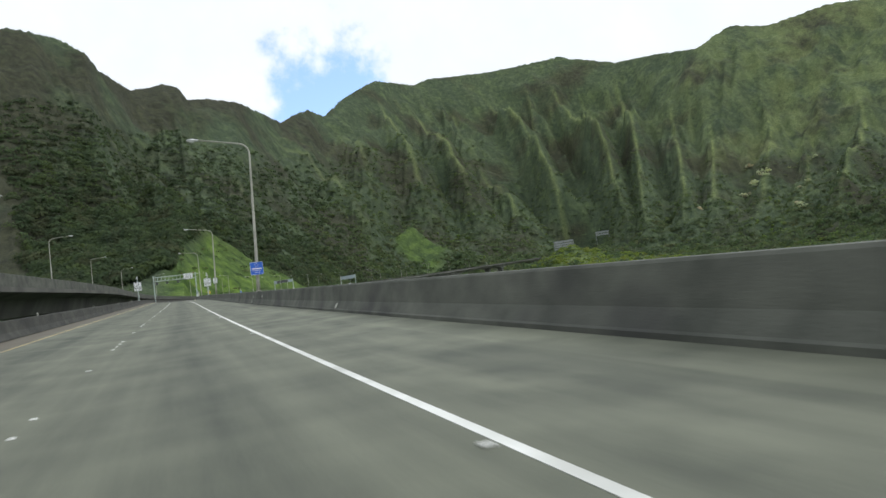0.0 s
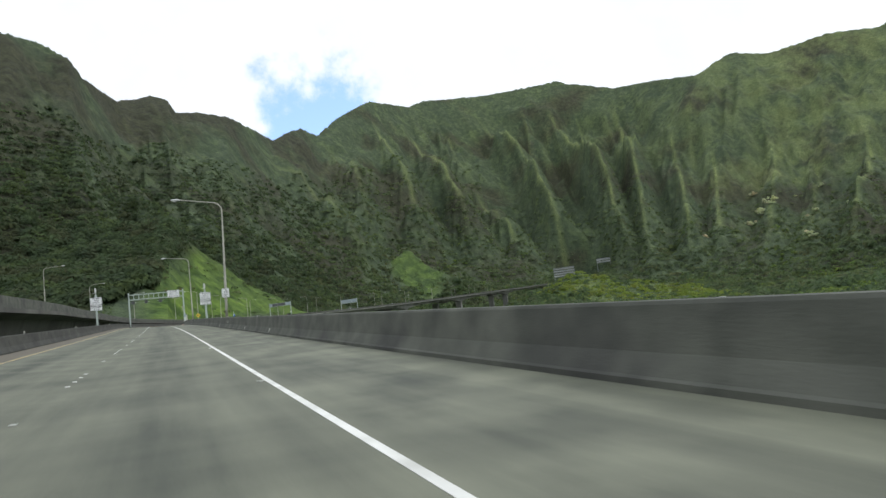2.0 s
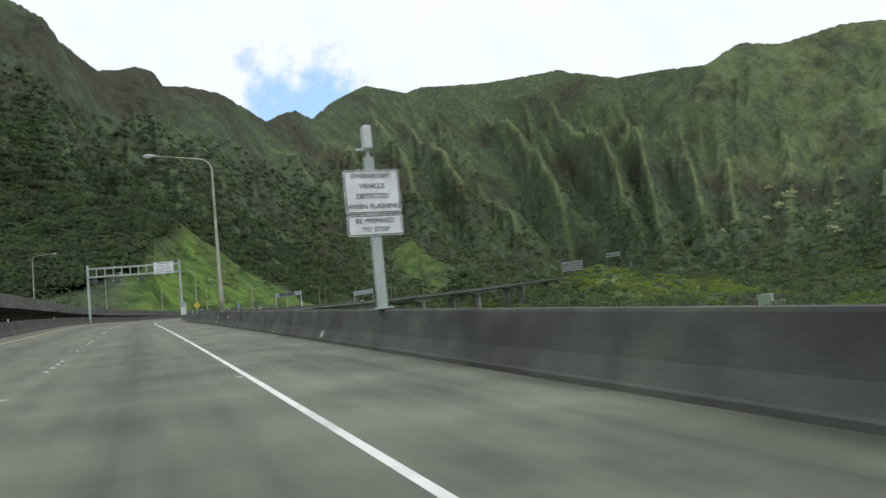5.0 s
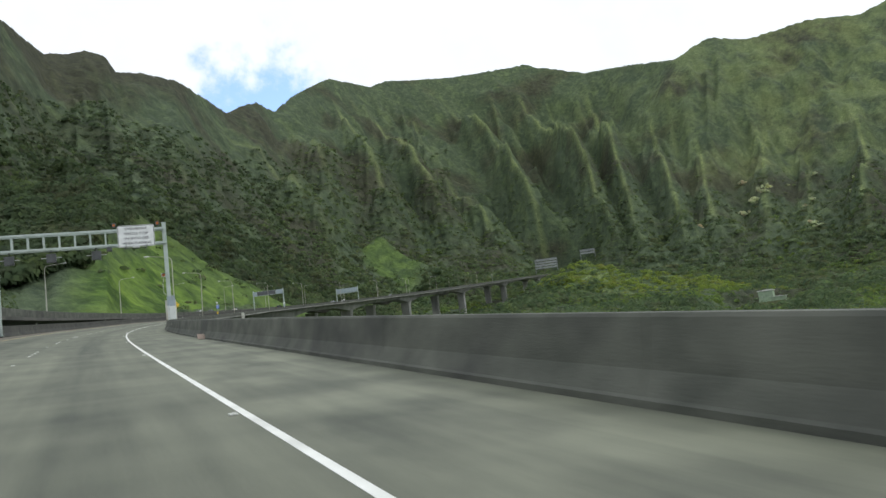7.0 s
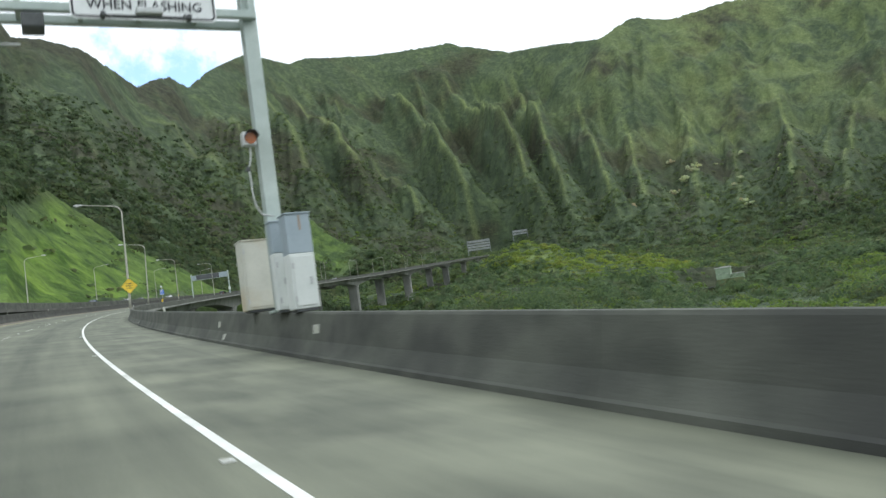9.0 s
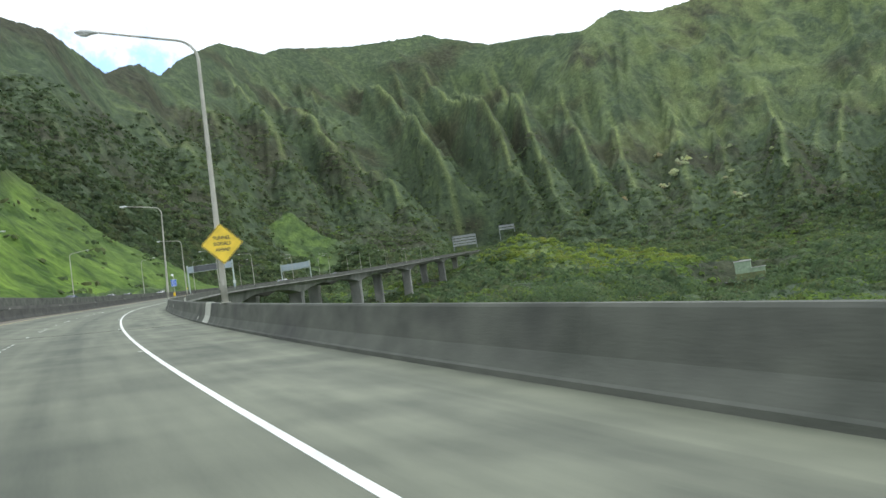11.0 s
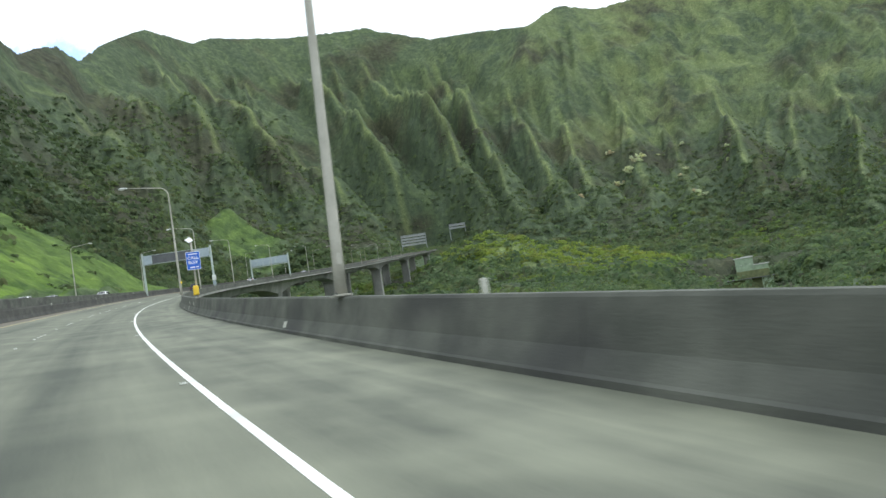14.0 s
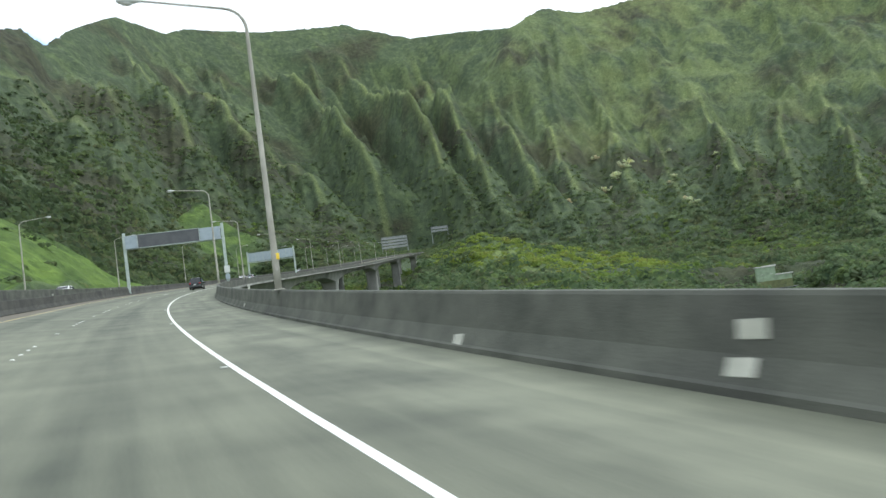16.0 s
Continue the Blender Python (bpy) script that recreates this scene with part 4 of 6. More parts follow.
# ---- street lamps ----
def street_lamp(m, side, label, group):
    """A tapered mast with a bent arm and a cobra-head lamp. side: -1, the arm reaches to the left."""
    ob = thing("street_lamp", m, label, "street lamp", group)
    H, ARM, BEND = 9.95, 3.95, 0.75
    part("base_plate", boxed((0, 0, 0.02), (0.36, 0.36, 0.04), None, 0.008), M_POLE, ob)
    for sx in (-1, 1):
        for sy in (-1, 1):
            part("bolt", tube(bmesh.new(), [(sx * 0.14, sy * 0.14, 0.03), (sx * 0.14, sy * 0.14, 0.08)], 0.018, 6), M_DARK, ob)
    pts, rad = [(0, 0, 0.03)], [0.122]
    for k in range(1, 9):
        z = (H - BEND) * k / 8
        pts.append((0, 0, z))
        rad.append(0.122 - 0.060 * k / 8)
    for k in range(1, 7):
        a = radians(k * 14.5)
        pts.append((side * BEND * (1 - math.cos(a)), 0, H - BEND + BEND * math.sin(a)))
        rad.append(0.061 - 0.002 * k)
    x0, z0 = pts[-1][0], pts[-1][2]
    for k in range(1, 5):
        pts.append((x0 + side * (ARM - BEND - 0.5) * k / 4, 0, z0 + 0.26 * k / 4))
        rad.append(0.049 - 0.003 * k)
    part("mast", tube(bmesh.new(), pts, rad, 12), M_POLE, ob, smooth=True)
    part("hand_hole_cover", boxed((0, -0.118, 0.75), (0.10, 0.02, 0.22), None, 0.006), M_POLE, ob)
    part("collar", tube(bmesh.new(), [(0, 0, 5.2), (0, 0, 5.32)], 0.09, 12), M_POLE, ob)
    tip = Vector(pts[-1])
    bm = bmesh.new()
    rings = []
    for t, w, hu, hd in ((0, 0.05, 0.05, 0.05), (0.12, 0.075, 0.07, 0.06), (0.32, 0.16, 0.10, 0.10), (0.55, 0.17, 0.09, 0.13), (0.72, 0.12, 0.05, 0.09), (0.8, 0.04, 0.02, 0.03)):
        c = tip + Vector((side * (t - 0.03), 0, 0))
        rings.append([bm.verts.new(c + Vector((0, w * math.cos(a), (hu if math.sin(a) > 0 else hd) * math.sin(a)))) for a in (k * math.pi / 6 for k in range(12))])
    for a, b in zip(rings, rings[1:]):
        for j in range(12):
            bm.faces.new((a[j], a[(j + 1) % 12], b[(j + 1) % 12], b[j]))
    bm.faces.new(rings[0])
    bm.faces.new(rings[-1])
    head = part("lamp_head", bm, M_LAMP, ob, "pale grey cobra-head lamp housing", True)
    bm = bmesh.new()
    bmesh.ops.create_uvsphere(bm, u_segments=12, v_segments=6, radius=1, matrix=Matrix.Translation(tip + Vector((side * 0.45, 0, -0.09))) @ Matrix.Diagonal((0.2, 0.13, 0.07, 1)))
    part("lens", bm, M_GLASS_LENS, head, "clear lamp lens", True)
    return ob


lamp_base = street_lamp(stand(57.2, 4.95, 0.88) @ Matrix.Rotation(radians(2.4), 4, "Y"), -1, "tall galvanised street lamp with a bent arm on the parapet", "lamps along the parapet")
for s in (-14, 128.8, 195.2, 333.15, 394.8, 456.4, 517, 570, 628, 686, 744, 802, 860, 918, 976):
    copy_thing(lamp_base, stand(s, 4.95, 0.88) @ Matrix.Rotation(radians({128.8: 2.0, 333.15: 0.8, 394.8: 2.0}.get(s, 0.0)), 4, "Y"))
lamp_base.matrix_basis = lamp_base.matrix_basis @ Matrix.Diagonal((1, 1, 1.05, 1))
left_lamp = street_lamp(stand(162, -21.87, 0.88 + float(left_up(162))), 1, "tall galvanised street lamp of the opposite carriageway", "lamps along the opposite carriageway")
for s in (32, 98, 240, 305, 370, 433, 490, 547, 595, 645, 700, 756, 812, 868, 924, 980):
    copy_thing(left_lamp, stand(s, -21.87, 0.88 + float(left_up(s))))


def mast_tag(s):
    """A yellow reflecting band round a lamp mast, with its clasp."""
    ob = thing("reflector_band", stand(s, 4.95, 0.88 + 1.05), "yellow-green reflecting band strapped round the lamp mast", "reflector")
    part("band", tube(bmesh.new(), [(0, 0, 0), (0, 0, 0.22)], 0.125, 14), M_SIGN_YELLOW, ob)
    part("clasp", boxed((0.0, 0.13, 0.11), (0.05, 0.02, 0.10), None, 0.004), M_ALU, ob)
    return ob


mast_tag(456.4)

# ---- woods ----
def clumps(base, radius, height, count, rng, leaf, wild=1.0, up=0.6):
    """Leaf clumps of many crowns: quads scattered over each crown's uneven shell. Returns vertices, four to a clump."""
    n = len(base)
    u = rng.normal(size=(n, count, 3))
    u /= np.linalg.norm(u, axis=2, keepdims=True)
    u[..., 2] = np.abs(u[..., 2]) * 1.1 - 0.25
    lump = 0.97 + 0.45 * wild * (rng.random((n, count, 1)) - 0.5)
    c = base[:, None, :] + u * lump * np.stack([radius, radius, height * 0.42], -1)[:, None, :]
    c[..., 2] += (height * 0.62)[:, None]
    nrm = 2.0 * u + 0.42 * wild * rng.normal(size=u.shape)
    nrm[..., 2] += up
    nrm /= np.linalg.norm(nrm, axis=2, keepdims=True)
    ref = rng.normal(size=u.shape)
    a = np.cross(nrm, ref)
    a /= np.linalg.norm(a, axis=2, keepdims=True)
    b = np.cross(nrm, a)
    k = leaf * (0.6 + 0.8 * rng.random((n, count, 1))) * (radius[:, None, None] / 4.0) ** 0.5
    q = np.stack([c - a * k - b * k * 0.5, c + a * k * 0.3 - b * k, c + a * k + b * k * 0.6, c - a * k * 0.4 + b * k], 2)
    return q.reshape(-1, 3)


def quad_mesh(name, v, mat):
    me = bpy.data.meshes.new(name)
    n = len(v)
    me.vertices.add(n)
    me.vertices.foreach_set("co", v.astype(np.float32).ravel())
    me.loops.add(n)
    me.loops.foreach_set("vertex_index", np.arange(n, dtype=np.int32))
    me.polygons.add(n // 4)
    me.polygons.foreach_set("loop_start", np.arange(0, n, 4, dtype=np.int32))
    me.materials.append(mat)
    me.update(calc_edges=True)
    return me


def woods():
    rng = np.random.default_rng(7)
    n = 64000
    az = rng.uniform(-14, 66, n)
    r = np.sqrt(rng.uniform(110 ** 2, 1650 ** 2, n))
    x, y = MID_X + r * np.sin(np.radians(az)), MID_Y + r * np.cos(np.radians(az))
    z, crest, meadow, _ = ground_height(x, y, False)
    s, a, d = near_line(x, y)
    rd, ft = np.array(RIDGE + RIDGE_EAST), np.array(FOOT)
    w = (r - np.interp(az, ft[:, 0], ft[:, 1])) / (np.interp(az, rd[:, 0], rd[:, 1]) - np.interp(az, ft[:, 0], ft[:, 1]))
    keep = np.clip(1.15 - 2.2 * np.clip(w, 0, 1), 0, 1) * np.where(np.hypot(x - 560, y - 930) < 105, 0.14, np.clip(1 - meadow * 1.4, 0.02, 1)) * (0.25 + 1.0 * (fractal(x / 120, y / 120, 3, 71) > 0.42))
    keep *= ~((d < 75) & (a > -30) & (a < np.where(s > 430, np.where(s > 790, 10, 48), 26))) & ~((s > 400) & (s < 600) & (a < 0) & (d < 115) & (meadow > 0.15))
    for cx, cy, rad in ((505, 855, 48), (545, 850, 44), (590, 860, 40), (700, 1350, 55), (779, 1356, 40), (650, 1270, 60), (745, 1290, 40), (590, 1180, 55), (540, 1110, 45), (488, 690, 30), (470, 672, 30), (445, 650, 30), (415, 640, 28), (455, 655, 28), (425, 628, 28), (385, 615, 24), (440, 605, 24), (395, 655, 24), (345, 590, 24), (300, 565, 22), (370, 560, 22)):
        keep *= np.hypot(x - cx, y - cy) > rad
    keep *= 0.30 + 0.32 * np.clip(1 - r / 1500, 0, 1) + 0.45 * np.clip((az - 33) / 4, 0, 1) * (r > 620) * (w < 0.30)
    on = rng.random(n) < keep
    x, y, z, w = x[on], y[on], z[on], w[on]
    size = np.clip(rng.lognormal(-0.05, 0.36, len(x)), 0.45, 2.1) * (1 - 0.35 * np.clip(w, 0, 1))
    base = np.stack([x, y, z - 0.5], -1)
    mound = np.hypot(x - 560, y - 930) < 105
    west = x < 0.36 * (y - MID_Y)
    light = ((fractal(x / 80, y / 80, 2, 91) > 0.57) & ~west) | (mound & (fractal(x / 40, y / 40, 2, 93) > 0.40))
    size = np.where(mound, size * 0.55, size)
    near = np.hypot(x - MID_X, y - MID_Y) < 520
    for sel, name, mat, wide, high, label in (
            (~light & west, "forest", M_LEAF, 4.2, 8.5, "dense dark green broadleaf forest on the mountain foot"),
            (~light & ~west, "valley_forest", M_LEAF_MID, 4.4, 8.5, "mixed green broadleaf trees filling the valley"),
            (light, "shrubs", M_LEAF_LIGHT, 3.3, 5.5, "yellow-green shrubs and young trees in the valley")):
        v = []
        for close, count, leaf in ((True, 120, 0.40), (False, 30, 1.0)):
            m = sel & (near == close)
            v.append(clumps(base[m], wide * size[m], high * size[m], count, rng, leaf, 1.0, 0.9))
        tagged(new(name, quad_mesh(name, np.concatenate(v), mat)), label, "forest", kind="stuff")
    # low bushes and ferns on the steep slopes and meadows
    n = 19000
    az = rng.uniform(-12, 64, n)
    r = np.sqrt(rng.uniform(300 ** 2, 2050 ** 2, n))
    x, y = MID_X + r * np.sin(np.radians(az)), MID_Y + r * np.cos(np.radians(az))
    z, crest, meadow, _ = ground_height(x, y, True)
    s, a, d = near_line(x, y)
    rb, rr = np.interp(az, ft[:, 0], ft[:, 1]), np.interp(az, rd[:, 0], rd[:, 1])
    w = (r - rb) / (rr - rb)
    on = ((w > 0.02) | (meadow > 0.3)) & (w < 0.62) & (rng.random(n) < 0.22 + 0.5 * fractal(x / 70, y / 70, 3, 97) + 0.5 * (w < 0.35)) & ~((d < 60) & (a > -30)) & (rng.random(n) > 0.35 * meadow)
    x, y, z = x[on], y[on], z[on]
    size = np.clip(rng.lognormal(-0.1, 0.4, len(x)), 0.4, 1.9)
    v = clumps(np.stack([x, y, z - 1.0], -1), 2.6 * size, 1.9 * size, 13, rng, 0.85, 0.9)
    tagged(new("hill_bushes", quad_mesh("hill_bushes", v, M_LEAF_SLOPE)), "low bushes and ferns scattered over the steep slopes", "bushes", kind="stuff")

    # trees climbing the walls of the valley
    n = 34000
    az = rng.uniform(-13, 60, n)
    rb, rr = np.interp(az, ft[:, 0], ft[:, 1]), np.interp(az, rd[:, 0], rd[:, 1])
    w = np.where(az < 25, rng.uniform(0, 0.8, n) ** 1.25, rng.uniform(0.03, 0.66, n))
    r = rb + w * (rr - rb)
    x, y = MID_X + r * np.sin(np.radians(az)), MID_Y + r * np.cos(np.radians(az))
    z, crest, meadow, _ = ground_height(x, y, True)
    s, a, d = near_line(x, y)
    on = ((d > 95) | ((a < -29) & (d > 33))) & (meadow < 0.12) & (crest < 0.25) & (rng.random(n) < np.where(az < 25, 1.05 - w, 1.05 - 1.5 * w))
    x, y, z, w, az = x[on], y[on], z[on], w[on], az[on]
    size = np.clip(rng.lognormal(0, 0.38, len(x)), 0.45, 2.1) * (1.05 - 0.45 * w)
    far = np.hypot(x - MID_X, y - MID_Y)
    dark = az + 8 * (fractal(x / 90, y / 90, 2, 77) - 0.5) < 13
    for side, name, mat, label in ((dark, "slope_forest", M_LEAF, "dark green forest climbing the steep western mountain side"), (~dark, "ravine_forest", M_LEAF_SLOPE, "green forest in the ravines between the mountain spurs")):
        v = []
        for m, wide, high, sunk, count, leaf, wild in ((far < 500, 4.2, 6.4, 2.7, 42, 0.66, 0.55), ((far >= 500) & (far < 900), 4.8, 2.8, 0.9, 20, 0.9, 0.9), (far >= 900, 5.6, 2.6, 0.8, 14, 1.25, 0.9)):
            m = m & side
            v.append(clumps(np.stack([x, y, z - 0.6 - sunk * size], -1)[m], wide * size[m], high * size[m], count, rng, leaf, wild))
        v = np.concatenate(v)
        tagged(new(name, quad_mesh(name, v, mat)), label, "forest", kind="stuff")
    # yellow-green shrubs crowd the sunny knoll
    n = 950
    q, k = rng.uniform(0, 2 * math.pi, n), 112 * np.sqrt(rng.random(n))
    x, y = 562 + 1.15 * k * np.cos(q), 926 + 0.75 * k * np.sin(q)
    z = ground_height(x, y, True)[0]
    size = np.clip(rng.lognormal(-0.05, 0.4, n), 0.4, 2.0)
    sunny = fractal(x / 30, y / 30, 3, 39) > 0.40
    for m, name, mat, label in ((sunny, "knoll_bushes", M_LEAF_BRIGHT, "sunlit yellow-green bushes crowding the knoll"), (~sunny, "knoll_thicket", M_LEAF_MID, "darker green thicket between the bright knoll bushes")):
        v = clumps(np.stack([x, y, z - 0.8], -1)[m], 3.2 * size[m], 3.4 * size[m], 26, rng, 0.75, 0.6)
        tagged(new(name, quad_mesh(name, v, mat)), label, "bushes", kind="stuff")
    # low undergrowth in the clearings and below the viaducts
    n = 20000
    az = rng.uniform(6, 62, n)
    r = np.sqrt(rng.uniform(230 ** 2, 1080 ** 2, n))
    x, y = MID_X + r * np.sin(np.radians(az)), MID_Y + r * np.cos(np.radians(az))
    z, crest, meadow, _ = ground_height(x, y, True)
    s, a, d = near_line(x, y)
    below = np.interp(s, ALONG, LINE_Z) - z
    k = np.clip(((x - 350) * 180 + (y - 592) * 128) / (180 ** 2 + 128 ** 2), 0, 1)
    glade = np.hypot(x - 350 - 180 * k, y - 592 - 128 * k) < 34
    knoll = np.hypot(x - 560, y - 920) < 120
    on = (~knoll | (rng.random(n) < 0.45)) & ~glade & (d < 330) & (a > -26) & ((below > 8) | (d > 40)) & (rng.random(n) < 0.25 + 0.6 * (fractal(x / 60, y / 60, 2, 33) > 0.45))
    x, y, z = x[on], y[on], z[on]
    size = np.clip(rng.lognormal(-0.1, 0.35, len(x)), 0.4, 1.6)
    bright = fractal(x / 55, y / 55, 2, 35) > np.where(np.hypot(x - 560, y - 920) < 140, 0.35, 0.5)
    knoll = knoll[on]
    for m, name, mat, label in ((bright & knoll, "knoll_shrubs", M_LEAF_BRIGHT, "bright yellow-green shrubs on the sunny knoll"), (bright & ~knoll, "undergrowth", M_LEAF_LIGHT, "low yellow-green undergrowth on the valley floor"), (~bright, "thicket", M_LEAF_MID, "low green thicket on the valley floor")):
        v = clumps(np.stack([x, y, z - 0.6], -1)[m], 2.6 * size[m], 2.8 * size[m], 16, rng, 0.75, 0.5)
        tagged(new(name, quad_mesh(name, v, mat)), label, "bushes", kind="stuff")


woods()


def tree(x, y, radius, height, seed, mat, label, group):
    """A single tree: tapered trunk with limbs, and a crown of leaf clumps in several masses."""
    rng = np.random.default_rng(seed)
    z = float(ground_height(np.array([x]), np.array([y]), False)[0][0])
    ob = thing("tree", pose(x, y, z - 0.3), label, "tree", group)
    bm = bmesh.new()
    tube(bm, [(0, 0, -1), (0.2, 0.1, height * 0.3), (0.1, -0.1, height * 0.6)], [0.35, 0.26, 0.16], 7)
    masses = []
    for k in range(13):
        a, out = k * 2.4 + rng.uniform(0, 0.6), radius * rng.uniform(0.15, 0.95)
        e = Vector((math.cos(a) * out, math.sin(a) * out, height * rng.uniform(0.45, 0.95)))
        if k % 2 == 0:
            tube(bm, [(0.1, 0, height * 0.35), e * 0.6 + Vector((0, 0, height * 0.15)), e], [0.16, 0.1, 0.05], 5)
        masses.append((e.x, e.y, e.z - height * 0.30))
    part("trunk", bm, M_BARK, ob)
    b = np.array(masses)
    n = len(b)
    v = clumps(b, rng.uniform(0.20, 0.40, n) * radius, rng.uniform(0.4, 0.65, n) * height, 60, rng, 0.75)
    me = quad_mesh("crown", v, mat)
    o = new("crown", me)
    o.parent = ob
    return ob


for k, (x, y, rad) in enumerate(((1015, 1232, 10), (1034, 1222, 12), (1050, 1216, 12), (980, 1058, 8), (984, 1070, 8), (1101, 1166, 6), (1110, 1322, 7), (1071, 1155, 5), (1130, 1240, 5),
                                 (880, 1190, 6), (1090, 1080, 6), (1150, 1120, 5), (1190, 1230, 6))):
    tree(x, y, rad, rad * 1.35, 100 + k, M_BLOSSOM, "pale silvery-leaved flowering tree on the wooded slope", "pale trees on the slope")


# ---- signs ----
def post_sign(name, m, label, category):
    return thing(name, m, label, category)


def bars(parent, c, w, h, mat, n=1):
    part("lettering_bar", boxed(c, (w, 0.004, h)), mat, parent)




def blue_interstate_sign(m):
    ob = post_sign("highway_sign", m, "square blue interstate sign with five white stars on the lamp mast", "road sign")
    sheet = part("sheet", plate(1.02, 1.02, 0.012, 0.07), M_SIGN_BLUE, ob)
    part("border", rim(1.02, 1.02, 0.07, 0.02, (0, -0.009, 0)), M_INK_WHITE, ob)
    part("bracket", boxed((0, 0.035, 0.25), (0.5, 0.04, 0.06)), M_ALU, ob)
    part("bracket", boxed((0, 0.035, -0.25), (0.5, 0.04, 0.06)), M_ALU, ob)
    for k in range(5):
        a = radians(90 + 72 * k)
        cx, cz = 0.115 * math.cos(a) * 1.25, 0.27 + 0.115 * math.sin(a)
        bm = bmesh.new()
        pts = [(cx + (0.052 if j % 2 == 0 else 0.021) * math.cos(radians(90 + 36 * j)), cz + (0.052 if j % 2 == 0 else 0.021) * math.sin(radians(90 + 36 * j))) for j in range(10)]
        f = [bm.verts.new((x, -0.011, z)) for x, z in pts]
        b = [bm.verts.new((x, -0.007, z)) for x, z in pts]
        bm.faces.new(f)
        for j in range(10):
            bm.faces.new((f[j], b[j], b[(j + 1) % 10], f[(j + 1) % 10]))
        part("star", bm, M_INK_WHITE, ob)
    bars(ob, (0, -0.009, -0.02), 0.74, 0.085, M_INK_WHITE)
    words("INTERSTATE", 0.085, (0, -0.01, -0.17), M_INK_WHITE, ob, 1.05)
    words("SYSTEM", 0.085, (0, -0.01, -0.34), M_INK_WHITE, ob, 1.05)
    return ob


blue_interstate_sign(stand(57.0, 4.95, 2.46) @ Matrix.Translation((0.04, -0.15, 0)) @ Matrix.Diagonal((0.86, 1, 0.86, 1)))


def lane_sign(m):
    ob = post_sign("lane_use_sign", m, "small white lane-use sign strapped to the lamp mast", "road sign")
    part("sheet", plate(0.62, 0.78, 0.012, 0.04), M_SIGN_WHITE, ob)
    part("border", rim(0.60, 0.76, 0.04, 0.012, (0, -0.009, 0)), M_BLACK, ob)
    part("bracket", boxed((0, 0.03, 0.0), (0.3, 0.04, 0.05)), M_ALU, ob)
    for k, t in enumerate(("USE", "LANE", "WITH", "GREEN", "ARROW")):
        words(t, 0.075, (0, -0.01, 0.28 - 0.14 * k), M_BLACK, ob, 1.1)
    return ob


lane_sign(stand(128.6, 4.95, 2.95) @ Matrix.Translation((0.03, -0.17, 0)))


def warning_post(m, label):
    """Two white sheets on a steel post, with a detector box on top."""
    ob = post_sign("overheight_sign", m, label, "road sign")
    part("post", boxed((0, 0, 1.6), (0.2, 0.14, 3.2), None, 0.01), M_GANTRY, ob)
    part("foot_plate", boxed((0, 0, 0.02), (0.4, 0.36, 0.04), None, 0.006), M_GANTRY, ob)
    part("sheet", plate(1.15, 0.92, 0.015, 0.05, (0, -0.09, 2.45)), M_SIGN_WHITE, ob)
    part("border", rim(1.12, 0.89, 0.05, 0.02, (0, -0.1, 2.45)), M_BLACK, ob)
    part("sheet", plate(1.15, 0.44, 0.015, 0.05, (0, -0.09, 1.74)), M_SIGN_WHITE, ob)
    part("border", rim(1.12, 0.41, 0.05, 0.02, (0, -0.1, 1.74)), M_BLACK, ob)
    for k, t in enumerate(("OVERHEIGHT", "VEHICLE", "DETECTED", "WHEN FLASHING")):
        words(t, 0.105, (0, -0.102, 2.78 - 0.215 * k), M_BLACK, ob, 0.95)
    for k, t in enumerate(("BE PREPARED", "TO STOP")):
        words(t, 0.10, (0, -0.102, 1.83 - 0.18 * k), M_BLACK, ob, 0.95)
    part("detector_pole", tube(bmesh.new(), [(0, 0, 3.15), (0, 0, 3.4)], 0.04, 8), M_GANTRY, ob)
    part("detector", boxed((0, -0.02, 3.62), (0.17, 0.24, 0.5), None, 0.02), M_LAMP, ob, "pale detector housing")
    part("detector_bracket", boxed((-0.12, -0.02, 3.36), (0.26, 0.1, 0.05), None, 0.008), M_LAMP, ob)
    return ob


warn = warning_post(stand(159.2, 4.95, 0.88), "white overheight warning sheets on a steel post on the parapet")
copy_thing(warn, stand(167, -7.62, 1.15) @ Matrix.Diagonal((1.2, 1, 1.2, 1)))
warn.matrix_basis = warn.matrix_basis @ Matrix.Diagonal((1.12, 1, 1.08, 1))


def diamond_sign(m):
    ob = post_sign("diamond_sign", m, "yellow diamond warning sign on the lamp mast", "road sign")
    turn = Matrix.Rotation(radians(45), 4, "Y")
    bm = plate(1.0, 1.0, 0.014, 0.06)
    bm.transform(turn)
    part("sheet", bm, M_SIGN_YELLOW, ob)
    bm = rim(0.97, 0.97, 0.06, 0.018, (0, -0.01, 0))
    bm.transform(turn)
    part("border", bm, M_BLACK, ob)
    part("bracket", boxed((0, 0.035, 0.2), (0.4, 0.04, 0.06)), M_ALU, ob)
    part("bracket", boxed((0, 0.035, -0.2), (0.4, 0.04, 0.06)), M_ALU, ob)
    for k, t in enumerate(("TUNNEL", "SIGNALS", "AHEAD")):
        words(t, 0.115, (0, -0.011, 0.2 - 0.2 * k), M_BLACK, ob, 0.95)
    return ob


diamond_sign(stand(332.95, 4.95, 3.04) @ Matrix.Translation((0.0, -0.15, 0)) @ Matrix.Diagonal((1.08, 1, 1.08, 1)))


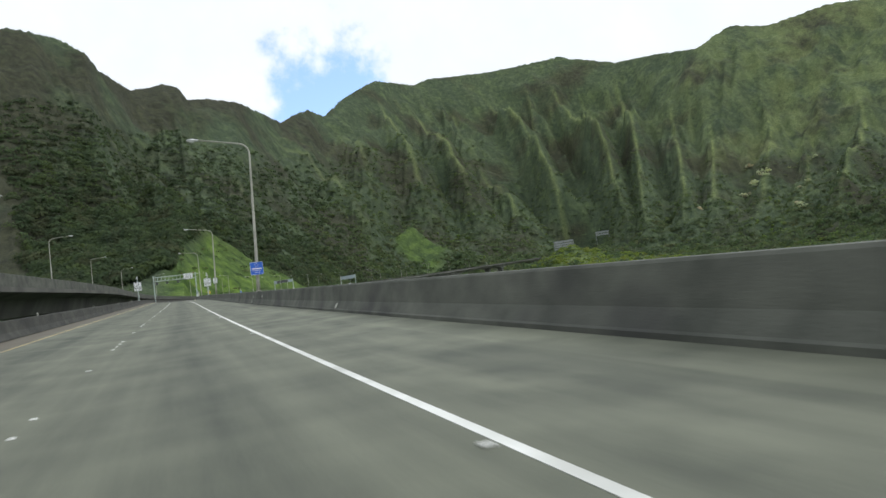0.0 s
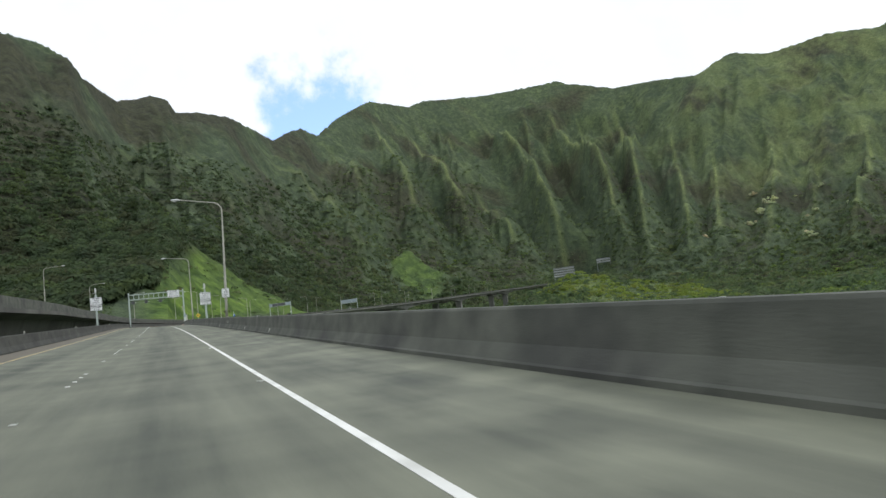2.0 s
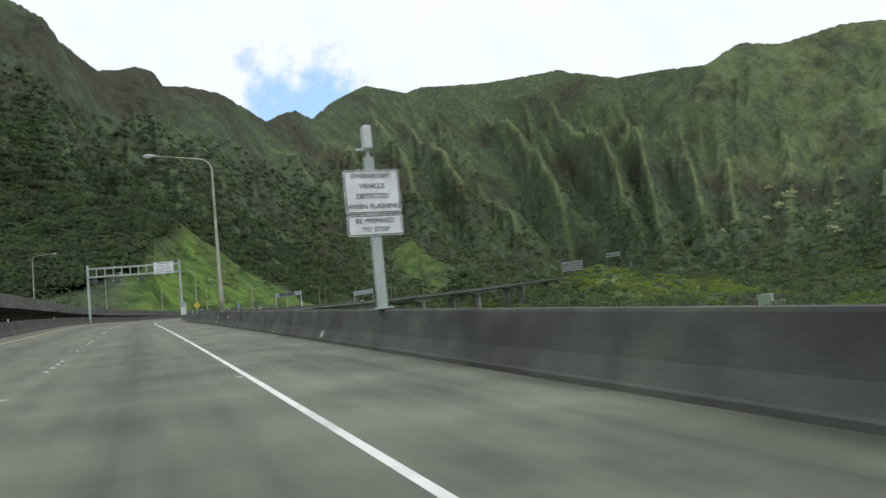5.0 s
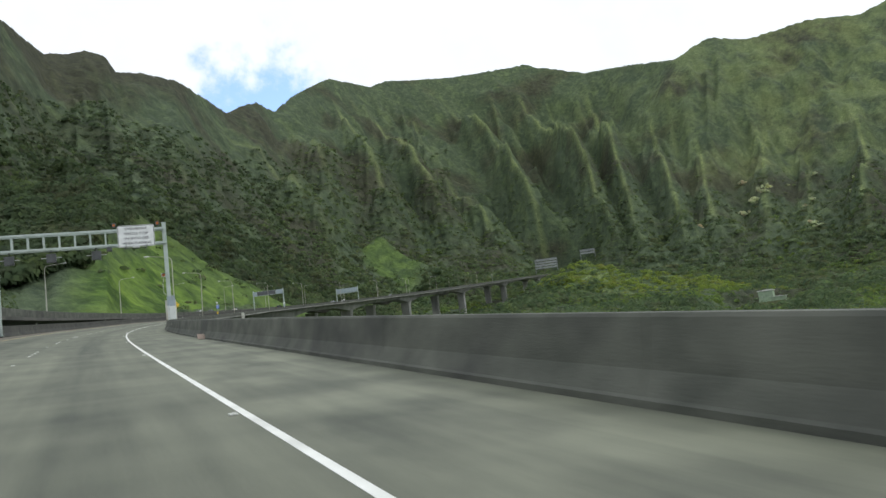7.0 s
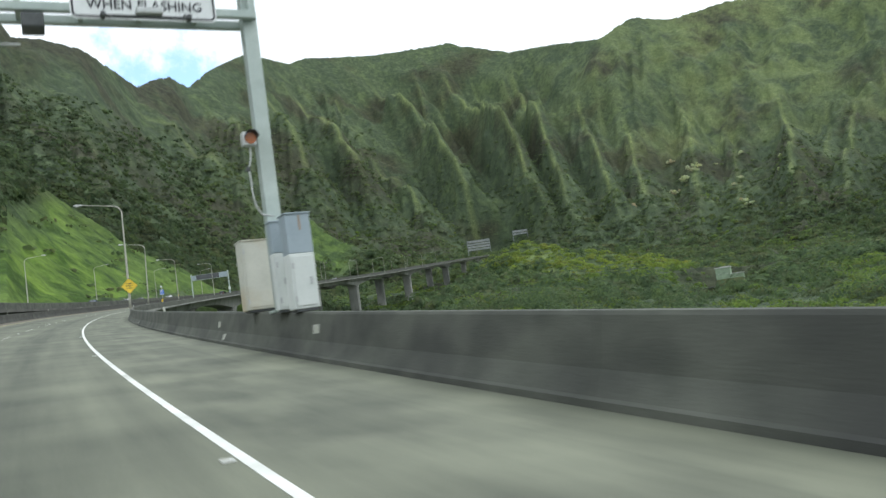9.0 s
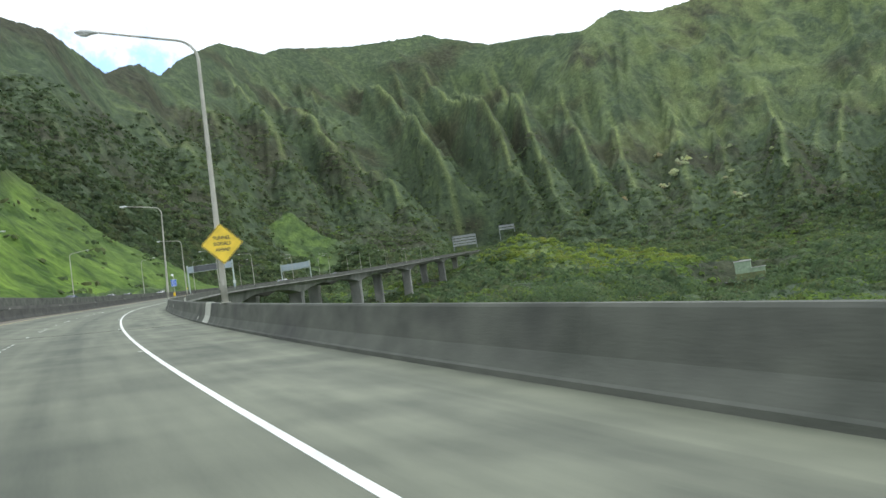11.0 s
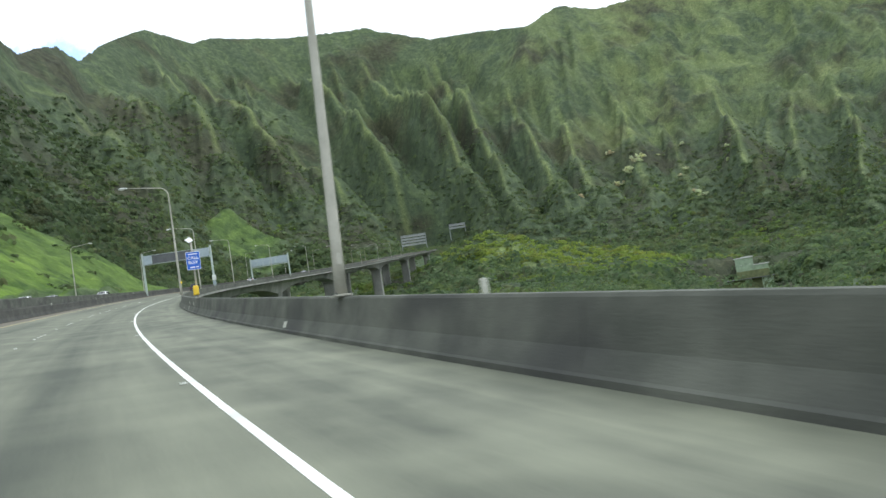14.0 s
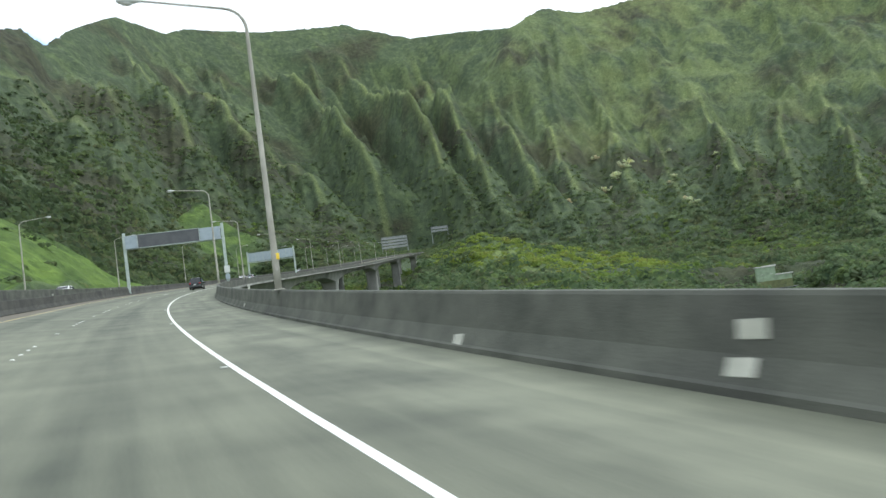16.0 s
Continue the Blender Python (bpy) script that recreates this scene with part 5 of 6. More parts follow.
def call_box(m):
    ob = post_sign("call_box", m, "yellow roadside call box with a blue sign and solar panel", "call box")
    part("post", tube(bmesh.new(), [(0, 0, 0), (0, 0, 3.36)], 0.055, 10), M_POLE, ob, smooth=True)
    part("foot_plate", boxed((0, 0, 0.015), (0.3, 0.3, 0.03), None, 0.005), M_POLE, ob)
    bx = part("box", boxed((-0.08, -0.19, 0.42), (0.32, 0.28, 0.52), None, 0.05), M_YBOX, ob, "yellow telephone housing")
    part("door", boxed((-0.08, -0.335, 0.42), (0.25, 0.02, 0.40), None, 0.008), M_YBOX, bx)
    part("sign", plate(0.80, 1.0, 0.014, 0.05, (0.0, -0.08, 2.07)), M_SIGN_BLUE, ob)
    part("border", rim(0.80, 1.0, 0.05, 0.022, (0.0, -0.09, 2.07)), M_INK_WHITE, ob)
    bars(ob, (0, -0.091, 2.44), 0.52, 0.05, M_INK_WHITE)
    words("CALL", 0.17, (0, -0.092, 2.22), M_INK_WHITE, ob, 1.15)
    words("BOX", 0.17, (0, -0.092, 1.97), M_INK_WHITE, ob, 1.15)
    bars(ob, (-0.08, -0.091, 1.71), 0.28, 0.07, M_INK_WHITE)
    bars(ob, (0.20, -0.091, 1.71), 0.14, 0.07, M_INK_WHITE)
    m2 = Matrix.Translation((-0.10, -0.12, 3.22)) @ Matrix.Rotation(radians(22), 4, "Z") @ Matrix.Rotation(radians(-40), 4, "X") @ Matrix.Rotation(radians(-32), 4, "Y")
    pan = part("solar_panel", boxed((0, 0, 0), (0.42, 0.05, 0.32), m2, 0.006), M_ALU, ob)
    part("panel_face", boxed((0, -0.028, 0), (0.38, 0.006, 0.28), m2), M_SOLAR, pan, "shiny solar panel face")
    part("aerial", tube(bmesh.new(), [(0.0, 0.0, 3.34), (0.0, 0.0, 3.46)], 0.012, 6), M_POLE, ob)
    return ob


call_box(stand(425.8, 4.93, 0.88) @ Matrix.Diagonal((0.94, 0.94, 1, 1)))


# ---- sign gantry over the road ----
def gantry(m):
    """A steel truss between two posts, its warning sign, signal heads, and cabinets on the parapet."""
    ob = thing("sign_gantry", m, "grey steel truss gantry over the road with a white warning sign", "gantry")
    W0, W1, H = -12.5, 0.0, 7.95
    for x in (W0, W1):
        part("post", boxed((x, 0, (H + 0.25) / 2), (0.32, 0.30, H + 0.25), None, 0.02), M_GANTRY, ob)
        part("foot_plate", boxed((x, 0, 0.03), (0.52, 0.5, 0.06), None, 0.01), M_GANTRY, ob)
        part("cap", boxed((x, 0, H + 0.27), (0.36, 0.34, 0.04), None, 0.008), M_GANTRY, ob)
    for z in (H - 0.25, H - 1.45):
        for y in (-0.32, 0.32):
            part("chord", boxed(((W0 + W1) / 2, y, z), (W1 - W0 + 0.2, 0.16, 0.18), None, 0.015), M_GANTRY, ob)
    n = 11
    for k in range(n + 1):
        x = W0 + (W1 - W0) * k / n
        for y in (-0.32, 0.32):
            part("upright", boxed((x, y, H - 0.85), (0.11, 0.1, 1.02), None, 0.008), M_GANTRY, ob)
        for z in (H - 0.25, H - 1.45):
            part("cross_strut", boxed((x, 0, z), (0.09, 0.48, 0.09)), M_GANTRY, ob)
    sg = part("sign", plate(2.85, 1.8, 0.02, 0.12, (-2.2, -0.44, H - 0.8)), M_SIGN_WHITE, ob, "white overheight warning sign")
    part("border", rim(2.79, 1.74, 0.11, 0.04, (-2.2, -0.454, H - 0.8)), M_BLACK, sg)
    for k, t in enumerate(("OVERHEIGHT", "VEHICLE STOP", "ON SHOULDER", "WHEN FLASHING")):
        words(t, 0.205, (-2.2, -0.456, H - 0.2 - 0.4 * k), M_BLACK, sg, 1.0)
    for x in (-3.0, -1.4):
        part("sign_hanger", boxed((x, -0.41, H - 0.8), (0.08, 0.06, 1.7)), M_ALU, ob)
        arm = part("lamp_arm", tube(bmesh.new(), [(x, -0.3, H - 1.5), (x - 0.1, -1.15, H - 1.95), (x - 0.1, -1.3, H - 1.93)], 0.05, 8), M_DARK, ob)
    part("lamp_rail", tube(bmesh.new(), [(-3.15, -1.22, H - 1.95), (-1.45, -1.22, H - 1.95)], 0.03, 6), M_DARK, ob)
    part("sign_lamp", boxed((-2.25, -1.2, H - 1.85), (0.5, 0.3, 0.14), None, 0.03), M_LAMP, ob)
    for x in (-3.85, -0.5):
        hd = part("beacon", boxed((x, -0.3, H + 0.18), (0.3, 0.2, 0.34), None, 0.02), M_DARK, ob, "dark hooded amber beacon")
        part("beacon_lens", tube(bmesh.new(), [(x, -0.40, H + 0.18), (x, -0.43, H + 0.18)], 0.11, 14), M_AMBER, hd)
    for x in (-5.3, -8.6, -11.6):
        hd = part("lane_signal", boxed((x, -0.05, H - 2.15), (0.72, 0.26, 0.72), None, 0.03), M_VMS, ob, "dark lane-control signal head")
        part("signal_face", boxed((x, -0.19, H - 2.15), (0.6, 0.02, 0.6)), M_DARK, hd)
        part("signal_hanger", tube(bmesh.new(), [(x, 0, H - 1.5), (x, 0, H - 1.8)], 0.05, 8), M_DARK, ob)
        part("signal_rail", tube(bmesh.new(), [(x - 0.75, 0, H - 2.1), (x + 0.75, 0, H - 2.1)], 0.025, 6), M_LAMP, ob)
    part("camera_box", boxed((-4.3, -0.2, H - 1.75), (0.4, 0.5, 0.3), None, 0.03), M_DARK, ob)
    # warning lamp on the post, with its cable
    hd = part("flasher", boxed((-0.34, -0.12, 3.78), (0.30, 0.20, 0.30), None, 0.02), M_LAMP, ob, "white-backed amber flasher")
    part("flasher_lens", tube(bmesh.new(), [(-0.32, -0.22, 3.78), (-0.32, -0.26, 3.78)], 0.125, 16), M_AMBER, hd)
    bm = bmesh.new()
    rings = []
    for y, r in ((-0.22, 0.14), (-0.42, 0.15)):
        rings.append([bm.verts.new((-0.32 + r * math.cos(a), y, 3.78 + r * math.sin(a))) for a in (radians(20 * k) for k in range(10))])
    for j in range(9):
        bm.faces.new((rings[0][j], rings[0][j + 1], rings[1][j + 1], rings[1][j]))
    part("flasher_hood", bm, M_DARK, hd)
    part("flasher_bracket", tube(bmesh.new(), [(-0.42, -0.05, 3.75), (0, -0.05, 3.75)], 0.03, 6), M_GANTRY, ob)
    pts = [(-0.34, -0.12, 3.62), (-0.33, -0.12, 3.46), (-0.36, -0.12, 3.28), (-0.42, -0.14, 3.12), (-0.40, -0.15, 2.9), (-0.40, -0.15, 2.6), (-0.36, -0.15, 2.3), (-0.25, -0.15, 2.12), (0.0, -0.14, 2.06)]
    part("cable", tube(bmesh.new(), pts, 0.018, 7), M_ALU, ob, smooth=True)
    part("cable_clamp", boxed((-0.43, -0.14, 3.12), (0.09, 0.07, 0.10), None, 0.015), M_DARK, ob)
    return ob


gantry(stand(267.4, 4.95, 0.88))


def cabinet(m, w, d, h, mats, label, split=None):
    """A bevelled equipment cabinet with a door, hinges, a lock and a roof lip."""
    ob = thing("equipment_cabinet", m, label, "cabinet", "cabinets on the parapet")
    lower = h if split is None else split
    body = part("body", boxed((0, 0, lower / 2), (w, d, lower), None, 0.02), mats[0], ob)
    if split is not None:
        part("upper_body", boxed((0, 0, (h + lower) / 2), (w - 0.004, d - 0.004, h - lower), None, 0.015), mats[1], ob, "bare grey-blue upper part")
    door = part("door", boxed((0, -d / 2 - 0.012, lower / 2), (w - 0.1, 0.024, lower - 0.12), None, 0.008), mats[0], ob)
    part("lock", boxed((w / 2 - 0.12, -d / 2 - 0.035, lower * 0.5), (0.04, 0.03, 0.14), None, 0.006), M_ALU, door)
    part("roof", boxed((0, 0, h + 0.015), (w + 0.04, d + 0.05, 0.03), None, 0.008), mats[-1], ob)
    part("plinth", boxed((0, 0, -0.0), (w * 0.85, min(d * 0.9, 0.5), 0.10)), M_DARK, ob)
    for z in (0.2, lower - 0.25):
        part("hinge", boxed((-w / 2 + 0.05, -d / 2 - 0.03, z), (0.03, 0.025, 0.12)), M_ALU, ob)
    return ob


cabinet(stand(266.2, 5.06, 0.93), 0.52, 0.46, 1.92, (M_CAB_WHITE, M_CAB_GREY), "tall cabinet painted pale below and grey-blue above, rust-streaked", 1.12)
cabinet(stand(267.05, 4.98, 0.93) @ Matrix.Translation((-0.10, 0.0, 0)), 0.30, 0.3, 1.86, (M_CAB_WHITE, M_CAB_GREY), "narrow conduit cabinet beside the gantry post", 1.2)
cabinet(stand(269.9, 5.10, 0.93), 0.86, 0.60, 1.66, (M_CAB_CREAM,), "faded cream metal equipment cabinet on the parapet")
tagged(part("rust_streak", boxed((0, 0, 0), (0.035, 0.004, 0.30)), M_RUST, None), "thin orange rust streak on the cabinet", "stain", kind="structure").matrix_basis = stand(266.2, 5.06, 0.93) @ Matrix.Translation((0.03, -0.236, 1.74))


# ---- message gantries ----
def message_gantry(m, width, label):
    """Two posts with a dark message panel between pale end boxes."""
    ob = thing("message_gantry", m, label, "gantry", "message gantries")
    H = 7.5
    for x in (-width, 0):
        part("post", boxed((x, 0, (H + 0.4) / 2), (0.36, 0.34, H + 0.4), None, 0.02), M_GANTRY, ob)
    for z in (H - 0.1, H - 1.7):
        part("beam", boxed((-width / 2, 0.2, z), (width, 0.22, 0.2), None, 0.015), M_GANTRY, ob)
    pn = part("message_panel", boxed((-width * 0.55, -0.2, H - 0.9), (width * 0.62, 0.5, 1.75), None, 0.03), M_VMS, ob, "dark unlit message panel")
    part("panel_frame", rim(width * 0.63, 1.8, 0.05, 0.08, (-width * 0.55, -0.47, H - 0.9), 0.05), M_GANTRY, pn)
    for x, wide in ((-width * 0.127, 0.215), (-width * 0.925, 0.13)):
        part("end_box", boxed((x, -0.15, H - 0.9), (width * wide, 0.4, 1.7), None, 0.03), M_CAB_GREY, ob, "pale blue-grey end box")
    part("control_box", boxed((0.05, -0.35, 1.6), (0.7, 0.4, 0.9), None, 0.03), M_CAB_WHITE, ob, "pale control box")
    part("control_box", boxed((0.05, -0.33, 0.6), (0.55, 0.36, 0.7), None, 0.03), M_CAB_GREY, ob, "grey control box")
    return ob


message_gantry(stand(541, 4.95, 0.88), 12.5, "grey gantry with a dark message panel over the road")


def flat_gantry(m, width):
    """A long pale panel, seen from behind, on two posts."""
    ob = thing("sign_bridge", m, "sign bridge with one long pale grey panel", "gantry")
    for x in (-width, 0):
        part("post", boxed((x, 0, 3.7), (0.4, 0.36, 7.4), None, 0.02), M_GANTRY, ob)
    part("panel", boxed((-width / 2, -0.15, 5.7), (width - 0.5, 0.2, 2.4), None, 0.03), M_CAB_GREY, ob, "pale grey-green panel")
    for k in range(1, 6):
        part("rib", boxed((-width * k / 6, -0.27, 5.7), (0.1, 0.06, 2.4)), M_GANTRY, ob)
    part("beam", boxed((-width / 2, 0.1, 4.3), (width, 0.2, 0.25), None, 0.02), M_GANTRY, ob)
    return ob


flat_gantry(stand(655, 4.95, 0.88), 12.5)


def portal_louvres(x, y, z, width, rows, yaw, label):
    """Tall frames with stacked louvre bands over the approach to the tunnel."""
    ob = thing("portal_frame", pose(x, y, z, 0, 0, yaw), label, "gantry", "frames before the tunnel")
    H = 4.0 + rows * 4.2
    for sx in (-1, 1):
        part("post", boxed((sx * width / 2, 0, H / 2 - 6), (0.9, 0.9, H + 12), None, 0.05), M_LOUVRE, ob)
    for k in range(rows):
        zz = 6.0 + k * 4.2
        bd = part("louvre_band", boxed((0, 0, zz), (width - 1, 0.5, 2.9), None, 0.05), M_LOUVRE, ob)
        for j in range(4):
            part("slat", boxed((0, -0.4, zz - 1.05 + 0.7 * j), (width - 1.4, 0.35, 0.16)), M_ALU, bd)
    part("top_beam", boxed((0, 0, H - 0.2), (width + 1, 0.7, 0.6), None, 0.05), M_LOUVRE, ob)
    return ob


portal_louvres(697, 1358, 124, 36, 4, -30, "tall grey louvred frame by the tunnel approach")
portal_louvres(779, 1356, 143, 24, 2, -32, "grey louvred frame among the trees by the tunnel")


# ---- small things on the barriers ----
def barrier_plates():
    bm = boxed((0, 0, 0), (0.014, 0.35, 0.17), None, 0.003)
    me = bpy.data.meshes.new("barrier_plate")
    bm.to_mesh(me)
    bm.free()
    me.materials.append(M_PATCH)
    spots = [(27.5, 0.2), (54.4, 0.56), (61.3, 0.52), (61.8, 0.2), (98.7, 0.2), (127.3, 0.5), (135.6, 0.2), (111.6, 0.2), (165, 0.2), (191, 0.56), (197.3, 0.52), (197.5, 0.2), (265.0, 0.56), (274.5, 0.52), (273.4, 0.2),
             (305, 0.2), (341.1, 0.2), (361.4, 0.52), (371.2, 0.2), (371.0, 0.48), (399.8, 0.2), (433.7, 0.56), (433.8, 0.24), (429.4, 0.52), (465.8, 0.2), (496, 0.2), (439.8, 0.16)]
    for s, h in spots:
        across = RIGHT + (0.172 + (h - 0.34) / 0.5 * 0.075 if h > 0.34 else 0.05 + (h - 0.10) / 0.24 * 0.12) - 0.006
        lean = -8.5 if h > 0.34 else -26
        o = new("barrier_plate", me)
        o.matrix_basis = stand(s, across, h) @ Matrix.Rotation(radians(-lean), 4, "Y")
        tagged(o, "pale rectangular patch plate on the parapet face", "plate", "plates along the parapet")
    big = boxed((0, 0, 0.12), (0.42, 0.012, 0.25), None, 0.003)
    bm2 = bpy.data.meshes.new("patch_board")
    big.to_mesh(bm2)
    big.free()
    bm2.materials.append(M_BOARD)
    o = new("patch_board", bm2)
    o.matrix_basis = stand(235.4, RIGHT - 0.16, 0.004, 0) @ Matrix.Rotation(radians(34), 4, "Z") @ Matrix.Rotation(radians(-14), 4, "X")
    tagged(o, "weathered pinkish board leaning at the foot of the parapet", "board")
    bm = boxed((0, 0, 0.105), (0.10, 0.03, 0.21), None, 0.008)
    dm = bpy.data.meshes.new("delineator")
    bm.to_mesh(dm)
    bm.free()
    dm.materials.append(M_PATCH)
    for s in (226.6, 290, 351.0, 388.4, 465.9):
        o = new("delineator", dm)
        o.matrix_basis = stand(s, 5.04, 0.875)
        tagged(o, "small white delineator post on top of the parapet", "delineator", "delineators on the parapet")
    for s in range(20, 560, 30):
        o = new("delineator", dm)
        o.matrix_basis = stand(s, -7.76, 1.145) @ Matrix.Diagonal((0.8, 1, 0.85, 1))
        tagged(o, "short white delineator on the median parapet", "delineator", "delineators on the median")
    # the freshly painted joint of the parapet
    prof = [(RIGHT - 0.004 + dx, z) for dx, z in ((0.0, 0.08), (0.05, 0.104), (0.17, 0.344), (0.243, 0.84), (0.268, 0.887), (0.46, 0.887))]
    prof += [(x + 0.02, z - 0.02) for x, z in prof[::-1]]
    tagged(new("joint_paint", sweep("joint_paint", [337.1, 338.9], prof, M_PATCH)), "whitewashed band on the parapet beside the expansion joint", "paint", kind="structure")


barrier_plates()


# ---- vehicles ----
def vehicle(m, paint, label, tall=1.45, length=4.6, group="", boxy=0.0):
    ob = thing("car", m, label, "car", group)
    w, L2 = 0.9, length / 2
    # stations along the car: y, roof or bonnet height, half width, belt height
    st = [(-L2, 0.75, 0.72, 0.7), (-L2 + 0.12, 0.98, 0.84, 0.85), (-L2 + 0.45 + 0.2 * (1 - boxy), tall * (0.72 + 0.24 * boxy), 0.88, 0.93), (-L2 + 0.95, tall, 0.9, 0.95), (0.1, tall, 0.9, 0.94),
          (0.75, tall * 0.93, 0.9, 0.93), (1.35, 0.98, 0.9, 0.92), (L2 - 0.35, 0.86, 0.86, 0.8), (L2, 0.66, 0.74, 0.6)]
    bm = bmesh.new()
    rings = []
    for y, h, hw, belt in st:
        top = hw * (0.76 if h > 1.05 else 0.9)
        pts = [(-hw + 0.06, 0.24), (-hw, 0.42), (-hw, min(belt, h) * 0.92), (-hw + 0.03, min(belt, h)), (-top, max(h - 0.09, min(belt, h) + 0.005)), (-top + 0.12, h)]
        pts = pts + [(-x, z) for x, z in pts[::-1]]
        rings.append([bm.verts.new((x, y, z)) for x, z in pts])
    n = 12
    for a, b in zip(rings, rings[1:]):
        for j in range(n):
            bm.faces.new((a[j], a[(j + 1) % n], b[(j + 1) % n], b[j]))
    bm.faces.new(rings[0])
    bm.faces.new(rings[-1])
    body = part("body", bm, paint, ob, smooth=False)

    def pane(name, pts):
        b = bmesh.new()
        v = [b.verts.new(p) for p in pts]
        b.faces.new(v)
        r = bmesh.ops.extrude_face_region(b, geom=b.faces[:])
        c = sum((Vector(p) for p in pts), Vector()) / len(pts)
        nrm = (Vector(pts[1]) - Vector(pts[0])).cross(Vector(pts[2]) - Vector(pts[0])).normalized()
        if nrm.dot(c - Vector((0, 0.2, 0.9))) < 0:
            nrm = -nrm
        bmesh.ops.translate(b, verts=[g for g in r["geom"] if isinstance(g, bmesh.types.BMVert)], vec=nrm * 0.02)
        part(name, b, M_CARGLASS, body, "dark tinted glass")

    yb0, yb1 = -L2 + 0.47 + 0.2 * (1 - boxy), -L2 + 0.93
    zt = tall * (0.72 + 0.24 * boxy)
    pane("rear_window", [(-0.7, -L2 + 0.16, 1.0), (0.7, -L2 + 0.16, 1.0), (0.62, yb0, zt + 0.0), (-0.62, yb0, zt + 0.0)] if boxy > 0.5 else [(-0.68, yb0 - 0.2, 1.03), (0.68, yb0 - 0.2, 1.03), (0.6, yb1 - 0.05, tall - 0.05), (-0.6, yb1 - 0.05, tall - 0.05)])
    pane("windscreen", [(-0.68, 1.28, 1.03), (0.68, 1.28, 1.03), (0.6, 0.8, tall * 0.91), (-0.6, 0.8, tall * 0.91)])
    for sx in (-1, 1):
        for y0, y1 in ((-L2 + 0.75, -0.35), (-0.27, 0.85)):
            pane("side_window", [(sx * 0.875, y0, 0.97), (sx * 0.875, y1, 0.97), (sx * 0.735, y1 - 0.15, tall - 0.13), (sx * 0.735, y0 + 0.12, tall - 0.13)])
        part("tail_light", boxed((sx * 0.68, -L2 + 0.03, 0.82), (0.24, 0.1, 0.16), None, 0.015), M_REDLENS, body)
        part("headlight", boxed((sx * 0.6, L2 - 0.12, 0.68), (0.26, 0.2, 0.13), None, 0.02), M_HEADLENS, body)
        part("mirror", boxed((sx * 1.0, 0.85, 0.98), (0.18, 0.1, 0.13), None, 0.03), paint, body)
        for y in (-length * 0.29, length * 0.30):
            wh = part("wheel", tube(bmesh.new(), [(sx * 0.68, y, 0.325), (sx * 0.9, y, 0.325)], 0.325, 18), M_TYRE, ob)
            part("rim", tube(bmesh.new(), [(sx * 0.885, y, 0.325), (sx * 0.915, y, 0.325)], 0.2, 12), M_RIM, wh)
    part("rear_bumper", boxed((0, -L2 - 0.02, 0.45), (1.6, 0.14, 0.24), None, 0.03), M_DARK, body)
    part("front_bumper", boxed((0, L2 - 0.02, 0.42), (1.55, 0.14, 0.22), None, 0.03), M_DARK, body)
    part("number_plate", boxed((0, -L2 - 0.095, 0.62), (0.32, 0.012, 0.16), None, 0.003), M_SIGN_WHITE, body)
    return ob


